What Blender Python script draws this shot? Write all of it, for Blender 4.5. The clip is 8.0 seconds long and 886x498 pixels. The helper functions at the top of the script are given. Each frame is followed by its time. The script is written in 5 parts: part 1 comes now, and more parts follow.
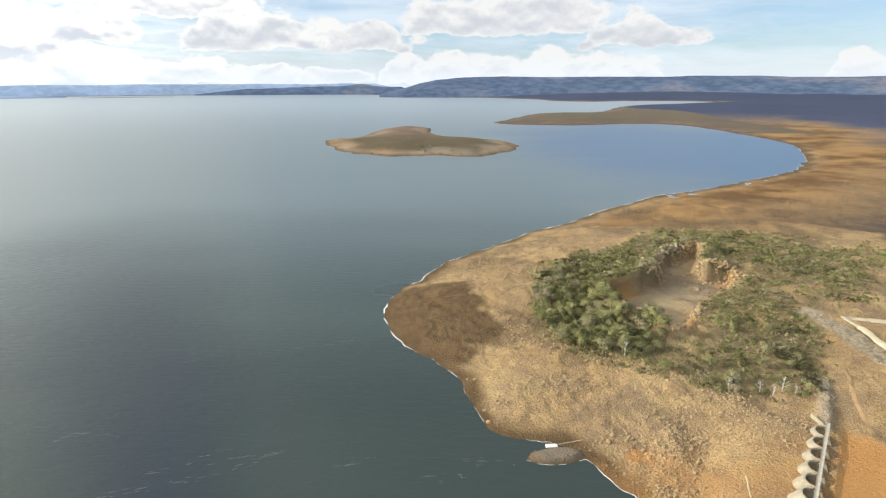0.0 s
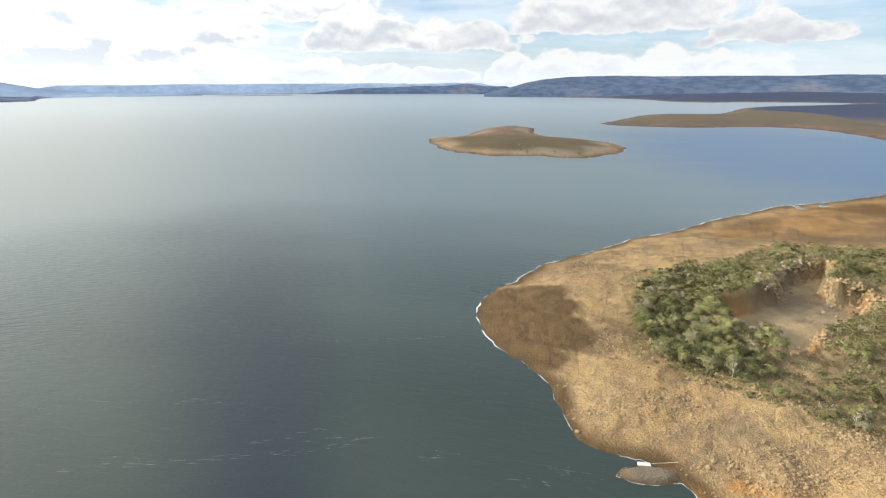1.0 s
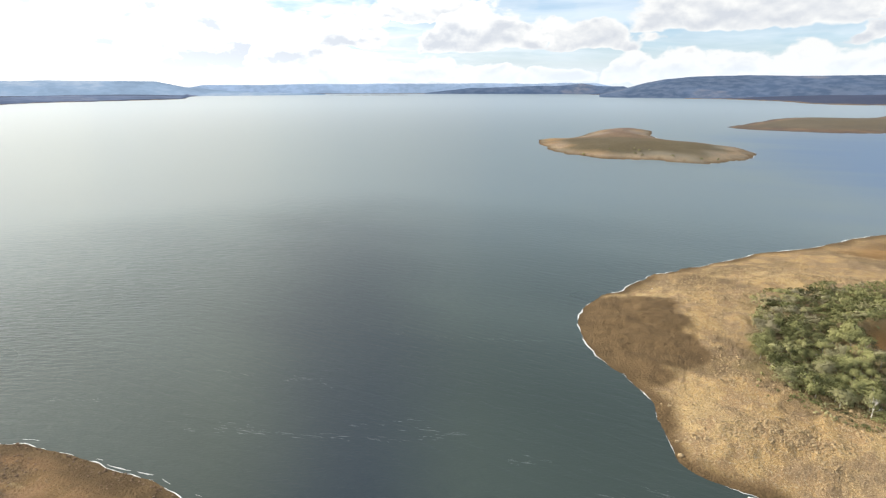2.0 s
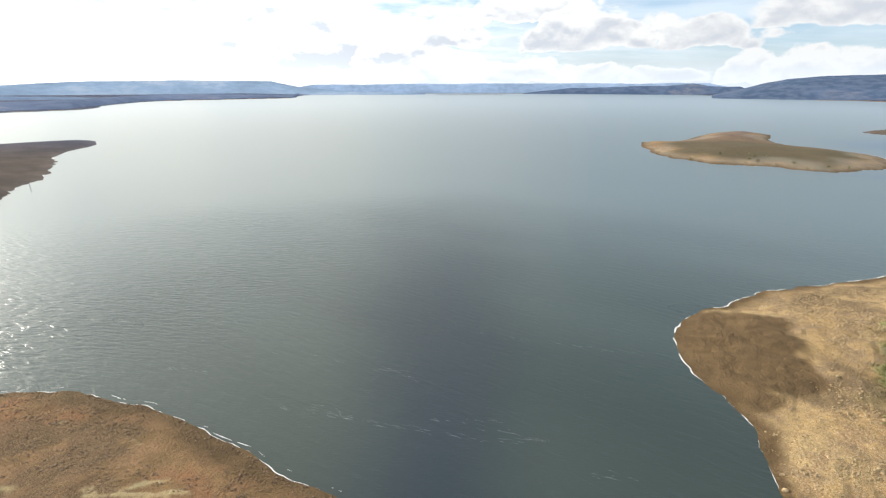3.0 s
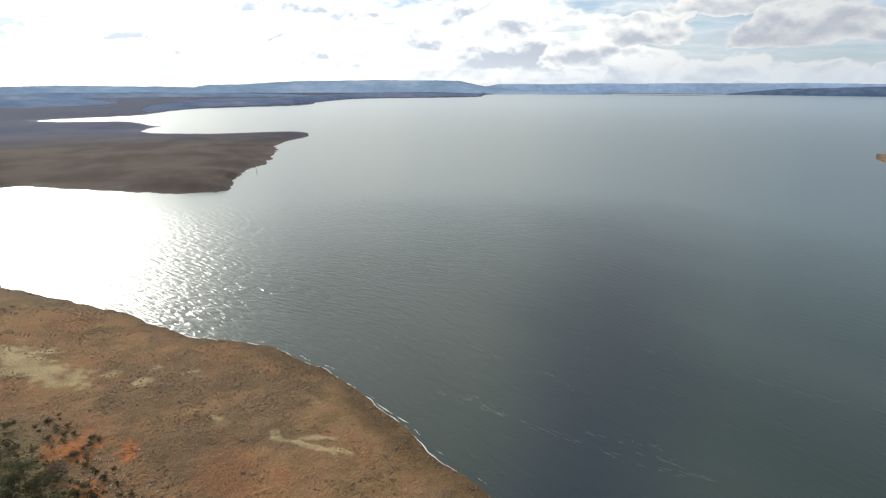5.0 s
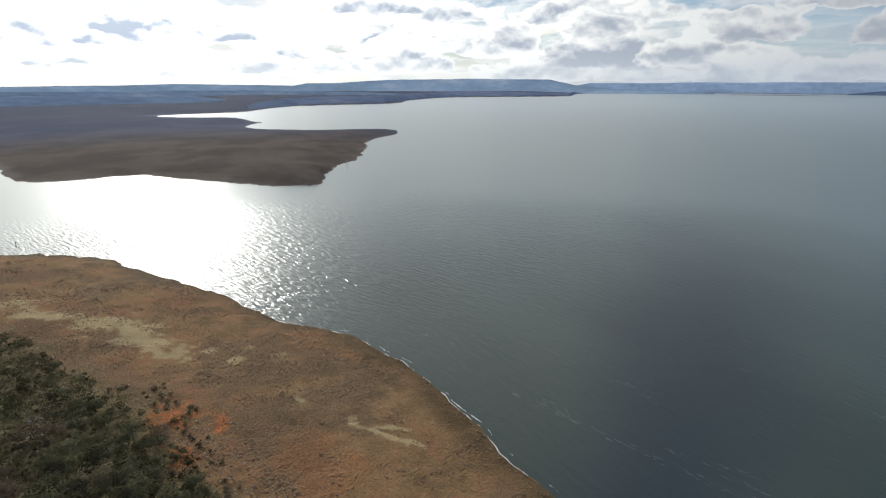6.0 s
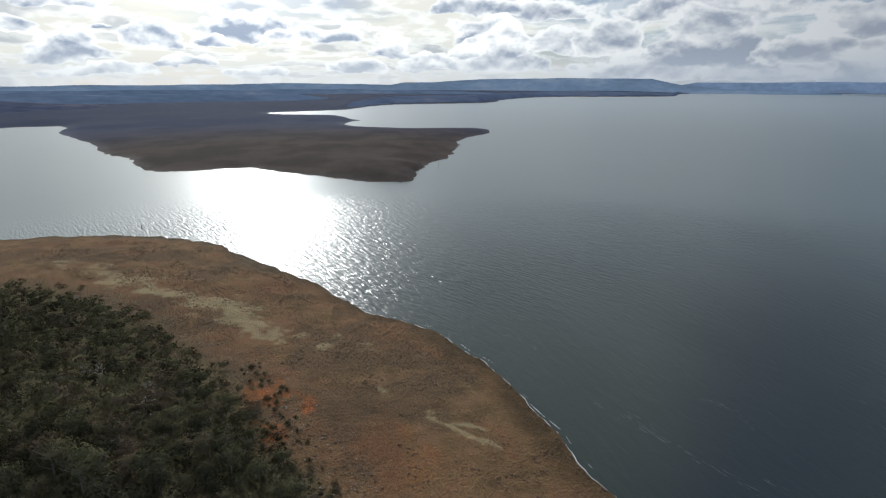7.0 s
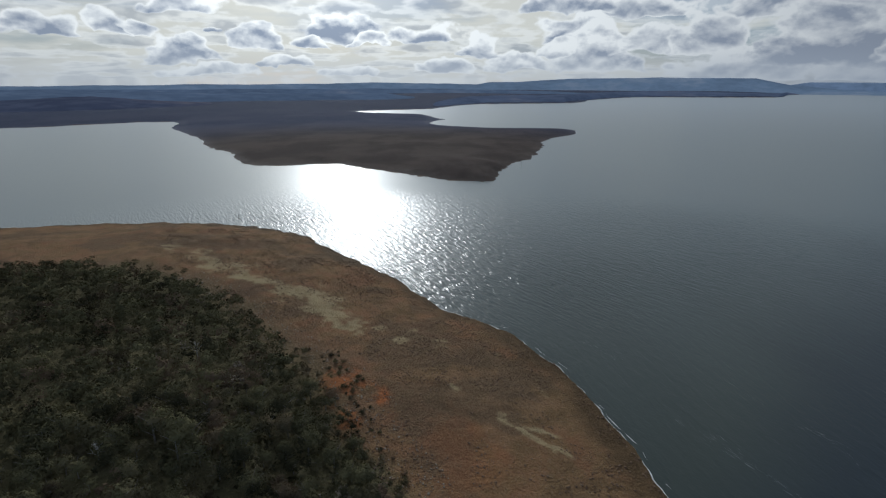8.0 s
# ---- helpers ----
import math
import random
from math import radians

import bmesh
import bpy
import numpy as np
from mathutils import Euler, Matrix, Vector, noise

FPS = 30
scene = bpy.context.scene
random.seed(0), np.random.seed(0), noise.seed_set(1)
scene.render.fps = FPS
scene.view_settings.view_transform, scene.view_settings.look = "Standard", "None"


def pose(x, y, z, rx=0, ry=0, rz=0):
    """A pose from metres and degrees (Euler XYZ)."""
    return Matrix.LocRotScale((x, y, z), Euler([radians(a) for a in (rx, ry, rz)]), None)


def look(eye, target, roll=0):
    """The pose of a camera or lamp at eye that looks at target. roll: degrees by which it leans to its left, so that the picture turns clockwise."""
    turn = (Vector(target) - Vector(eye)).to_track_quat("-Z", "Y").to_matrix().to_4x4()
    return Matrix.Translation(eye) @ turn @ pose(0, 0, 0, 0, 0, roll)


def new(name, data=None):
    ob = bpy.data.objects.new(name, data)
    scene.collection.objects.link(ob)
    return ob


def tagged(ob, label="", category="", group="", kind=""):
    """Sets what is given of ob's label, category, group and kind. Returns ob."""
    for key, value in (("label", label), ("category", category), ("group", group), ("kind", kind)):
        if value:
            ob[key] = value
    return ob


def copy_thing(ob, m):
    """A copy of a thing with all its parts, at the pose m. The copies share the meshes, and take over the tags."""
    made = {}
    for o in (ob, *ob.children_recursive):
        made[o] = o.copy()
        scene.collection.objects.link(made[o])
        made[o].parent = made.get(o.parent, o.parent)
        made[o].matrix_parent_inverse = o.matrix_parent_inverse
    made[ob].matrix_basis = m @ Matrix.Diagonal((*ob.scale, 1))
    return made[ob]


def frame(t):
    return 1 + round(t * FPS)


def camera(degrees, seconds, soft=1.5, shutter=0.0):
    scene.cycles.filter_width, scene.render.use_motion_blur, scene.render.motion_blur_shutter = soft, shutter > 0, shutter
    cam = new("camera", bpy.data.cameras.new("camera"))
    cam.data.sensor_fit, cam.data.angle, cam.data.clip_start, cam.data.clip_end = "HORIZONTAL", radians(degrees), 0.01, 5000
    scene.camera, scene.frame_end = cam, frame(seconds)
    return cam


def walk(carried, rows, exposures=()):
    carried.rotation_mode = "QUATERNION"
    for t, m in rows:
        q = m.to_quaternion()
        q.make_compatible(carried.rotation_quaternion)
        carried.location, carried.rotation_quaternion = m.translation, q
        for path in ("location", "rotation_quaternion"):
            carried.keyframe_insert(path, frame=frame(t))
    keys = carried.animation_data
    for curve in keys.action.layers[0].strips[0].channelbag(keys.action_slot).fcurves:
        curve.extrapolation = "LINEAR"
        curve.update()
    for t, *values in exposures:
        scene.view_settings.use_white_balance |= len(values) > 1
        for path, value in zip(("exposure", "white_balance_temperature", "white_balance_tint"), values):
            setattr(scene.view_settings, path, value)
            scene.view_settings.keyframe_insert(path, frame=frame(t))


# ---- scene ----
# ---------------------------------------------------------------- camera
EYE_HEIGHT = 100.0
cam = camera(79.0, 8.0, soft=1.25)
PATH = [  # seconds, heading, tilt in degrees
    (0.0, 0.0, -17.28), (0.5, 5.36, -17.31), (1.0, 10.70, -17.33), (1.5, 16.40, -17.32), (2.0, 22.13, -17.33),
    (3.5, 36.92, -17.35), (4.0, 41.72, -17.36), (4.5, 46.40, -17.36), (6.0, 59.92, -17.50), (6.5, 64.82, -17.55),
    (7.0, 69.53, -17.57), (7.5, 73.92, -17.59), (8.0, 78.30, -17.61)]
EXPOSURES = [(0.0, 0.20, 6350, 9), (2.0, 0.30, 6350, 9), (3.5, 0.20, 6250, 9), (4.5, -0.02, 6200, 9), (6.0, -0.65, 5950, 9),
             (7.0, -1.12, 5650, 9), (8.0, -1.60, 5450, 9)]
walk(cam, [(t, pose(0, 0, EYE_HEIGHT, 90 + tilt, 0, heading)) for t, heading, tilt in PATH], EXPOSURES)

# ---------------------------------------------------------------- light
SUN_HEADING, SUN_ELEVATION = 90.0, 22.0
sun_way = Vector((-math.sin(radians(SUN_HEADING)) * math.cos(radians(SUN_ELEVATION)),
                  math.cos(radians(SUN_HEADING)) * math.cos(radians(SUN_ELEVATION)), math.sin(radians(SUN_ELEVATION))))
sun = new("sun", bpy.data.lights.new("sun", "SUN"))
sun.data.energy, sun.data.angle, sun.data.color = 3.6, radians(0.5), (1.0, 0.93, 0.80)
sun.matrix_world = look((0, 0, 600), Vector((0, 0, 600)) - sun_way)


class Nodes:
    """A short way to write node trees."""

    def __init__(self, tree):
        self.tree = tree
        tree.nodes.clear()

    def add(self, kind, settings=None, **inputs):
        n = self.tree.nodes.new(kind)
        for key, value in (settings or {}).items():
            setattr(n, key, value)
        for key, value in inputs.items():
            self.put(n, key.replace("_", " ") if not key.startswith("i") or not key[1:].isdigit() else int(key[1:]), value)
        return n

    def put(self, n, key, value):
        socket = n.inputs[key]
        if isinstance(value, bpy.types.NodeSocket):
            self.tree.links.new(value, socket)
        else:
            socket.default_value = value

    def math(self, op, a, b=0.0, c=0.0, clamp=False):
        n = self.add("ShaderNodeMath", {"operation": op, "use_clamp": clamp}, i0=a, i1=b, i2=c)
        return n.outputs[0]

    def vmath(self, op, a, b=(0, 0, 0)):
        n = self.add("ShaderNodeVectorMath", {"operation": op}, i0=a, i1=b)
        return n.outputs["Value"] if op in ("DOT_PRODUCT", "LENGTH") else n.outputs[0]

    def noise(self, vector, scale, detail=4.0, rough=0.55, distortion=0.0):
        n = self.add("ShaderNodeTexNoise", None, Vector=vector, Scale=scale, Detail=detail, Roughness=rough, Distortion=distortion)
        return n.outputs["Fac"]

    def ramp(self, fac, *stops):
        """stops: (place, value or colour)."""
        n = self.add("ShaderNodeValToRGB", None, Fac=fac)
        n.color_ramp.interpolation = "EASE"
        while len(n.color_ramp.elements) < len(stops):
            n.color_ramp.elements.new(0.5)
        for e, (place, value) in zip(n.color_ramp.elements, stops):
            e.position = place
            e.color = (value, value, value, 1) if isinstance(value, (int, float)) else (*value, 1)
        return n.outputs[0]

    def mix(self, fac, a, b, blend="MIX"):
        n = self.tree.nodes.new("ShaderNodeMix")
        n.data_type, n.blend_type = "RGBA", blend
        for socket, value in ((n.inputs[0], fac), (n.inputs[6], a), (n.inputs[7], b)):
            if isinstance(value, bpy.types.NodeSocket):
                self.tree.links.new(value, socket)
            elif isinstance(value, (int, float)):
                socket.default_value = value
            else:
                socket.default_value = (*value, 1)
        return n.outputs[2]


world = bpy.data.worlds.new("sky")
scene.world = world
world.use_nodes = True
w = Nodes(world.node_tree)
way = w.add("ShaderNodeTexCoord").outputs["Generated"]
sky = w.add("ShaderNodeTexSky", {"sky_type": "NISHITA", "sun_disc": False, "sun_elevation": radians(SUN_ELEVATION),
                                 "sun_rotation": radians(-SUN_HEADING), "altitude": 1000.0, "dust_density": 1.2}).outputs[0]
parts_of_way = w.add("ShaderNodeSeparateXYZ", None, Vector=way)
rise = w.math("MAXIMUM", parts_of_way.outputs["Z"], 0.0)


def swirl(scale, detail, shift=0.0, squash=1.7, rough_n=0.58):
    """Cloud texture on the dome of the sky, looked up a little higher where a shift is given."""
    q = w.vmath("MULTIPLY", w.vmath("ADD", way, (0, 0, shift)), (1, 1, squash))
    return w.noise(q, scale, detail, rough_n, 0.15)


facing = w.vmath("DOT_PRODUCT", way, tuple(sun_way))
glow = w.math("POWER", w.math("MAXIMUM", facing, 0.0), 5.0)
# broken field of cloud that recedes towards the horizon, grey where it is thick
deck = w.vmath("MULTIPLY", way, w.add("ShaderNodeCombineXYZ", None, X=w.math("DIVIDE", 1.0, w.math("ADD", rise, 0.10)),
                                      Y=w.math("DIVIDE", 1.0, w.math("ADD", rise, 0.10)), Z=0.0).outputs[0])
puff, puff_up = swirl(15.0, 5, 0.0, 1.6, 0.5), swirl(15.0, 5, 0.010, 1.6, 0.5)
density = w.math("ADD", w.math("MULTIPLY", w.noise(deck, 1.55, 3, 0.5), 0.62), w.math("MULTIPLY", puff, 0.38))
field = w.ramp(density, (0.455, 0.0), (0.515, 1.0))
thick = w.ramp(density, (0.50, 1.0), (0.60, 0.10))
veil = w.noise(w.vmath("MULTIPLY", way, (1, 1, 7.0)), 2.2, 5, 0.6, 0.4)
field = w.math("MULTIPLY", field, w.math("MULTIPLY_ADD", w.ramp(rise, (0.13, 0.0), (0.22, 1.0)), 0.45, w.ramp(facing, (0.1, 0.10), (0.8, 0.48))))
# heaped clouds that stand apart: heading, height of the base, half width, height (degrees), whiteness
HEAPS_LOW = [(3.7, 0.5, 2.7, 2.4, 1.00), (-0.9, 0.4, 3.4, 2.6, 1.00), (-5.5, 0.5, 3.4, 2.7, 0.90), (-10.0, 0.5, 3.6, 2.5, 1.00), (-14.9, 0.5, 3.7, 2.1, 1.00),
    (-19.6, 0.5, 3.1, 1.8, 0.80), (-36.6, 0.5, 2.3, 2.3, 1.00), (36.0, 0.3, 3.4, 2.2, 0.90), (30.4, 0.2, 3.9, 2.4, 1.00), (23.8, 0.2, 3.8, 2.0, 0.90),
    (17.0, 0.1, 3.2, 1.8, 0.90), (11.0, 0.2, 3.9, 1.4, 0.70), (33.5, 0.2, 2.8, 3.3, 0.70), (40.9, 0.4, 4.9, 1.8, 0.60), (50.5, 0.5, 6.1, 2.3, 0.70),
    (70.9, 1.2, 4.0, 1.4, 0.50), (78.8, 1.0, 3.3, 1.1, 0.50), (93.8, 1.4, 2.4, 0.7, 0.40), (100.6, 0.6, 3.8, 0.8, 0.40), (86.9, 0.6, 3.6, 0.8, 0.40)]
HEAPS_MID = [(-18.8, 3.8, 5.3, 2.0, 0.25), (8.1, 3.5, 5.2, 2.4, 0.25), (18.2, 3.7, 7.6, 3.0, 0.15), (32.6, 3.8, 5.2, 2.4, 0.40), (44.1, 2.3, 6.0, 3.9, -0.15),
    (37.2, 2.2, 2.8, 2.7, 0.60), (63.0, 1.7, 4.2, 3.3, 0.55), (58.3, 3.0, 3.3, 2.2, 0.70), (53.5, 3.1, 3.4, 2.8, 0.55), (75.1, 2.6, 3.1, 1.7, 0.30),
    (80.3, 3.9, 3.1, 1.3, 0.25), (88.4, 4.2, 3.6, 2.4, 0.10), (96.1, 3.1, 2.4, 2.0, 0.20), (102.8, 2.1, 3.0, 1.9, 0.20), (99.6, 4.1, 1.2, 0.5, 0.20),
    (106.2, 3.9, 1.4, 1.2, 0.30), (91.2, 3.0, 1.8, 0.9, 0.30), (85.6, 3.5, 1.6, 0.6, 0.40), (66.6, 2.4, 2.3, 1.2, 0.40)]
HEAPS_HIGH = [(-6.5, 5.5, 11.7, 3.0, 0.45), (60.9, 5.9, 6.0, 1.5, 0.20), (23.7, 6.3, 7.4, 1.8, 0.60), (112.2, 3.9, 2.8, 1.4, 0.20),
    (107.8, 4.0, 1.4, 1.6, 0.15), (103.1, 6.2, 4.1, 1.4, 0.10), (46.0, 5.5, 8.1, 2.5, 0.40), (66.0, 6.2, 4.7, 1.5, 0.20), (64.5, 4.0, 4.0, 1.8, 0.40)]


crease = w.math("MULTIPLY", w.math("SUBTRACT", puff, puff_up), 3.6)
heading_w = w.math("MULTIPLY", w.math("ARCTAN2", w.math("MULTIPLY", parts_of_way.outputs["X"], -1.0), parts_of_way.outputs["Y"]), 57.296)
height_w = w.math("MULTIPLY", w.math("ARCSINE", parts_of_way.outputs["Z"]), 57.296)
bend = w.add("ShaderNodeTexNoise", None, Vector=w.vmath("MULTIPLY", way, (1, 1, 1.4)), Scale=13.0, Detail=3.2, Roughness=0.55).outputs["Color"]
spot = w.vmath("ADD", w.add("ShaderNodeCombineXYZ", None, X=heading_w, Y=height_w, Z=0.0).outputs[0],
               w.vmath("MULTIPLY", w.vmath("SUBTRACT", bend, (0.5, 0.5, 0.5)), (6.0, 2.4, 0.0)))
ragged = w.math("MULTIPLY_ADD", puff, 1.7, -0.87)
cover, shade = field, thick
for heading_c, base_c, wide_c, tall_c, white_c in HEAPS_LOW + HEAPS_HIGH + HEAPS_MID:
    away_c = w.add("ShaderNodeVectorMath", {"operation": "MULTIPLY_ADD"}, i0=spot, i1=(1 / wide_c, 1 / tall_c, 0), i2=(-heading_c / wide_c, -base_c / tall_c, 0)).outputs[0]
    below_c = w.vmath("DOT_PRODUCT", away_c, (0, -3.0, 0))
    edge_c = w.math("MAXIMUM", w.math("ADD", w.vmath("LENGTH", away_c), ragged), below_c)
    mask_c = w.add("ShaderNodeMapRange", {"interpolation_type": "SMOOTHSTEP"}, i0=edge_c, i1=1.06, i2=0.86, i3=0.0, i4=1.0).outputs[0]
    tone_c = w.math("MULTIPLY_ADD", below_c, -0.16, w.math("MULTIPLY_ADD", w.math("POWER", w.math("MAXIMUM", edge_c, 0.0), 3.0), 0.95, 0.50 * white_c + 0.05))
    cover = w.math("MAXIMUM", cover, mask_c)
    step_c = w.tree.nodes.new("ShaderNodeMix")
    w.put(step_c, 0, mask_c)
    w.put(step_c, 2, shade)
    w.put(step_c, 3, tone_c)
    shade = step_c.outputs[0]
light_amount = w.math("ADD", shade, crease, clamp=True)
toward = w.math("POWER", w.math("MAXIMUM", facing, 0.0), 2.8)
body = w.mix(light_amount, w.mix(toward, (0.62, 0.64, 0.68), (1.00, 1.08, 1.20)), w.mix(toward, (0.86, 0.85, 0.83), (3.5, 3.3, 2.85)))
blue = w.add("ShaderNodeVectorMath", {"operation": "SCALE"}, i0=sky, Scale=0.12).outputs[0]
thin = w.mix(w.math("MULTIPLY", w.ramp(veil, (0.40, 0.0), (0.66, 1.0)), 0.6), w.mix(0.35, blue, (0.46, 0.68, 0.98)), (0.86, 0.92, 0.98))
sunward = w.ramp(facing, (0.34, 0.0), (0.90, 0.9))
thin = w.mix(w.math("MULTIPLY", sunward, w.ramp(veil, (0.40, 0.12), (0.56, 1.0))), thin, (2.22, 2.04, 1.62))
above = w.mix(cover, thin, body)
halo = w.math("POWER", w.math("MAXIMUM", facing, 0.0), 60.0)
above = w.mix(1.0, above, w.mix(halo, (1, 1, 1), (3.6, 3.5, 3.3)), "MULTIPLY")
haze = w.ramp(rise, (0.0, 1.0), (0.055, 0.0))
above = w.mix(w.math("MULTIPLY", haze, 0.6), above, w.mix(glow, (0.86, 0.92, 0.98), (2.10, 2.04, 1.84)))
w.add("ShaderNodeOutputWorld", None, Surface=w.add("ShaderNodeBackground", None, Color=above, Strength=0.95).outputs[0])


# ---------------------------------------------------------------- materials
def material(name, build):
    m = bpy.data.materials.new(name)
    m.use_nodes = True
    n = Nodes(m.node_tree)
    values = build(n)
    bsdf = n.add("ShaderNodeBsdfPrincipled")
    for key, value in values.items():
        n.put(bsdf, key, (*value, 1.0) if isinstance(value, tuple) and len(value) == 3 and key == "Base Color" else value)
    n.add("ShaderNodeOutputMaterial", None, Surface=bsdf.outputs[0])
    return m


def bump(n, height, strength, distance):
    return n.add("ShaderNodeBump", None, Strength=strength, Distance=distance, Height=height).outputs[0]


def ground_look(n):
    p = n.add("ShaderNodeNewGeometry").outputs["Position"]
    zone_a = n.add("ShaderNodeSeparateColor", None, Color=n.add("ShaderNodeAttribute", {"attribute_name": "zone_a"}).outputs["Color"]).outputs
    zone_b = n.add("ShaderNodeSeparateColor", None, Color=n.add("ShaderNodeAttribute", {"attribute_name": "zone_b"}).outputs["Color"]).outputs
    zone_c = n.add("ShaderNodeSeparateColor", None, Color=n.add("ShaderNodeAttribute", {"attribute_name": "zone_c"}).outputs["Color"]).outputs
    wide, mid, small = n.noise(p, 0.018, 5), n.noise(p, 0.13, 6, 0.6), n.noise(p, 1.1, 5, 0.65)
    stones = n.add("ShaderNodeTexVoronoi", {"feature": "F1"}, Vector=p, Scale=1.3).outputs["Distance"]
    soil = n.mix(n.ramp(wide, (0.35, 0.0), (0.65, 1.0)), (0.400, 0.258, 0.112), (0.460, 0.325, 0.160))
    soil = n.mix(n.ramp(mid, (0.42, 0.0), (0.62, 1.0)), soil, (0.315, 0.205, 0.108))
    soil = n.mix(n.math("MULTIPLY", n.ramp(small, (0.5, 0.0), (0.68, 1.0)), 0.6), soil, (0.47, 0.385, 0.26))
    soil = n.mix(n.math("MULTIPLY", n.ramp(n.noise(p, 0.055, 5, 0.65), (0.46, 0.0), (0.60, 1.0)), 0.7), soil, (0.255, 0.180, 0.112))
    grit = n.noise(p, 3.4, 4, 0.7)
    soil = n.mix(n.math("MULTIPLY", n.ramp(grit, (0.50, 0.0), (0.62, 1.0)), 0.65), soil, (0.15, 0.10, 0.055))
    soil = n.mix(n.math("MULTIPLY", n.ramp(grit, (0.34, 1.0), (0.45, 0.0)), 0.55), soil, (0.60, 0.49, 0.33))
    # brown foreland
    soil = n.mix(n.math("MULTIPLY", zone_c[0], 0.70), soil, n.mix(n.ramp(mid, (0.36, 0.0), (0.62, 1.0)), n.mix(n.ramp(wide, (0.40, 0.0), (0.58, 1.0)), (0.120, 0.075, 0.042), (0.165, 0.090, 0.046)), n.mix(n.ramp(wide, (0.40, 0.0), (0.58, 1.0)), (0.258, 0.152, 0.080), (0.236, 0.112, 0.058))))
    # warm dry-grass flats
    soil = n.mix(zone_c[2], soil, n.mix(n.ramp(n.noise(p, 0.012, 5, 0.6), (0.4, 0.0), (0.62, 1.0)), (0.15, 0.088, 0.043), (0.33, 0.20, 0.09)))
    # scree of grey stones
    soil = n.mix(n.math("MULTIPLY", zone_c[1], 0.6), soil, n.mix(n.ramp(grit, (0.42, 0.0), (0.58, 1.0)), (0.20, 0.145, 0.09), (0.08, 0.055, 0.036)))
    # wetted mud by the water
    soil = n.mix(zone_a[0], soil, n.mix(n.ramp(mid, (0.38, 0.0), (0.62, 1.0)), (0.112, 0.074, 0.039), (0.152, 0.100, 0.052)))
    # dried yellow grass and pale sand
    soil = n.mix(n.math("MULTIPLY", zone_a[1], 0.8), soil, n.mix(mid, (0.50, 0.405, 0.235), (0.36, 0.28, 0.145)))
    # iron-red earth
    soil = n.mix(zone_a[2], soil, n.mix(zone_c[0], n.mix(mid, (0.54, 0.265, 0.085), (0.45, 0.245, 0.10)), n.mix(mid, (0.46, 0.150, 0.050), (0.36, 0.145, 0.062))))
    # leaf litter and low scrub
    soil = n.mix(zone_b[0], soil, n.mix(mid, (0.095, 0.088, 0.045), (0.185, 0.155, 0.085)))
    # heath of the far plains, with cloud shade and blue haze put into its colour
    hazy_heath = n.mix(n.ramp(n.noise(p, 0.004, 6, 0.6), (0.4, 0.0), (0.6, 1.0)), (0.050, 0.060, 0.108), (0.084, 0.091, 0.138))
    hazy_heath = n.mix(n.ramp(n.math("MULTIPLY", n.vmath("LENGTH", p), 0.0002), (0.17, 0.0), (0.26, 1.0)),
                  n.mix(n.ramp(n.noise(p, 0.010, 6, 0.65), (0.4, 0.0), (0.6, 1.0)), (0.072, 0.055, 0.048), (0.108, 0.085, 0.071)), hazy_heath)
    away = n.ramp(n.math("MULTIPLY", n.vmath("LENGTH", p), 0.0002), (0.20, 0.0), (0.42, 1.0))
    hazy_heath = n.mix(away, hazy_heath, n.mix(n.noise(p, 0.006, 6, 0.65), (0.046, 0.060, 0.106), (0.078, 0.087, 0.130)))
    soil = n.mix(zone_b[1], soil, hazy_heath)
    # pale gravel
    soil = n.mix(zone_b[2], soil, n.mix(small, (0.34, 0.31, 0.26), (0.50, 0.46, 0.39)))
    height = n.math("ADD", n.math("MULTIPLY", small, 0.7), n.math("MULTIPLY", stones, -0.35))
    return {"Base Color": soil, "Roughness": n.math("SUBTRACT", 0.95, n.math("MULTIPLY", zone_a[0], 0.2)),
            "Specular IOR Level": 0.04, "Normal": bump(n, n.math("ADD", height, n.math("MULTIPLY", grit, 0.4)), 1.0, 0.8)}


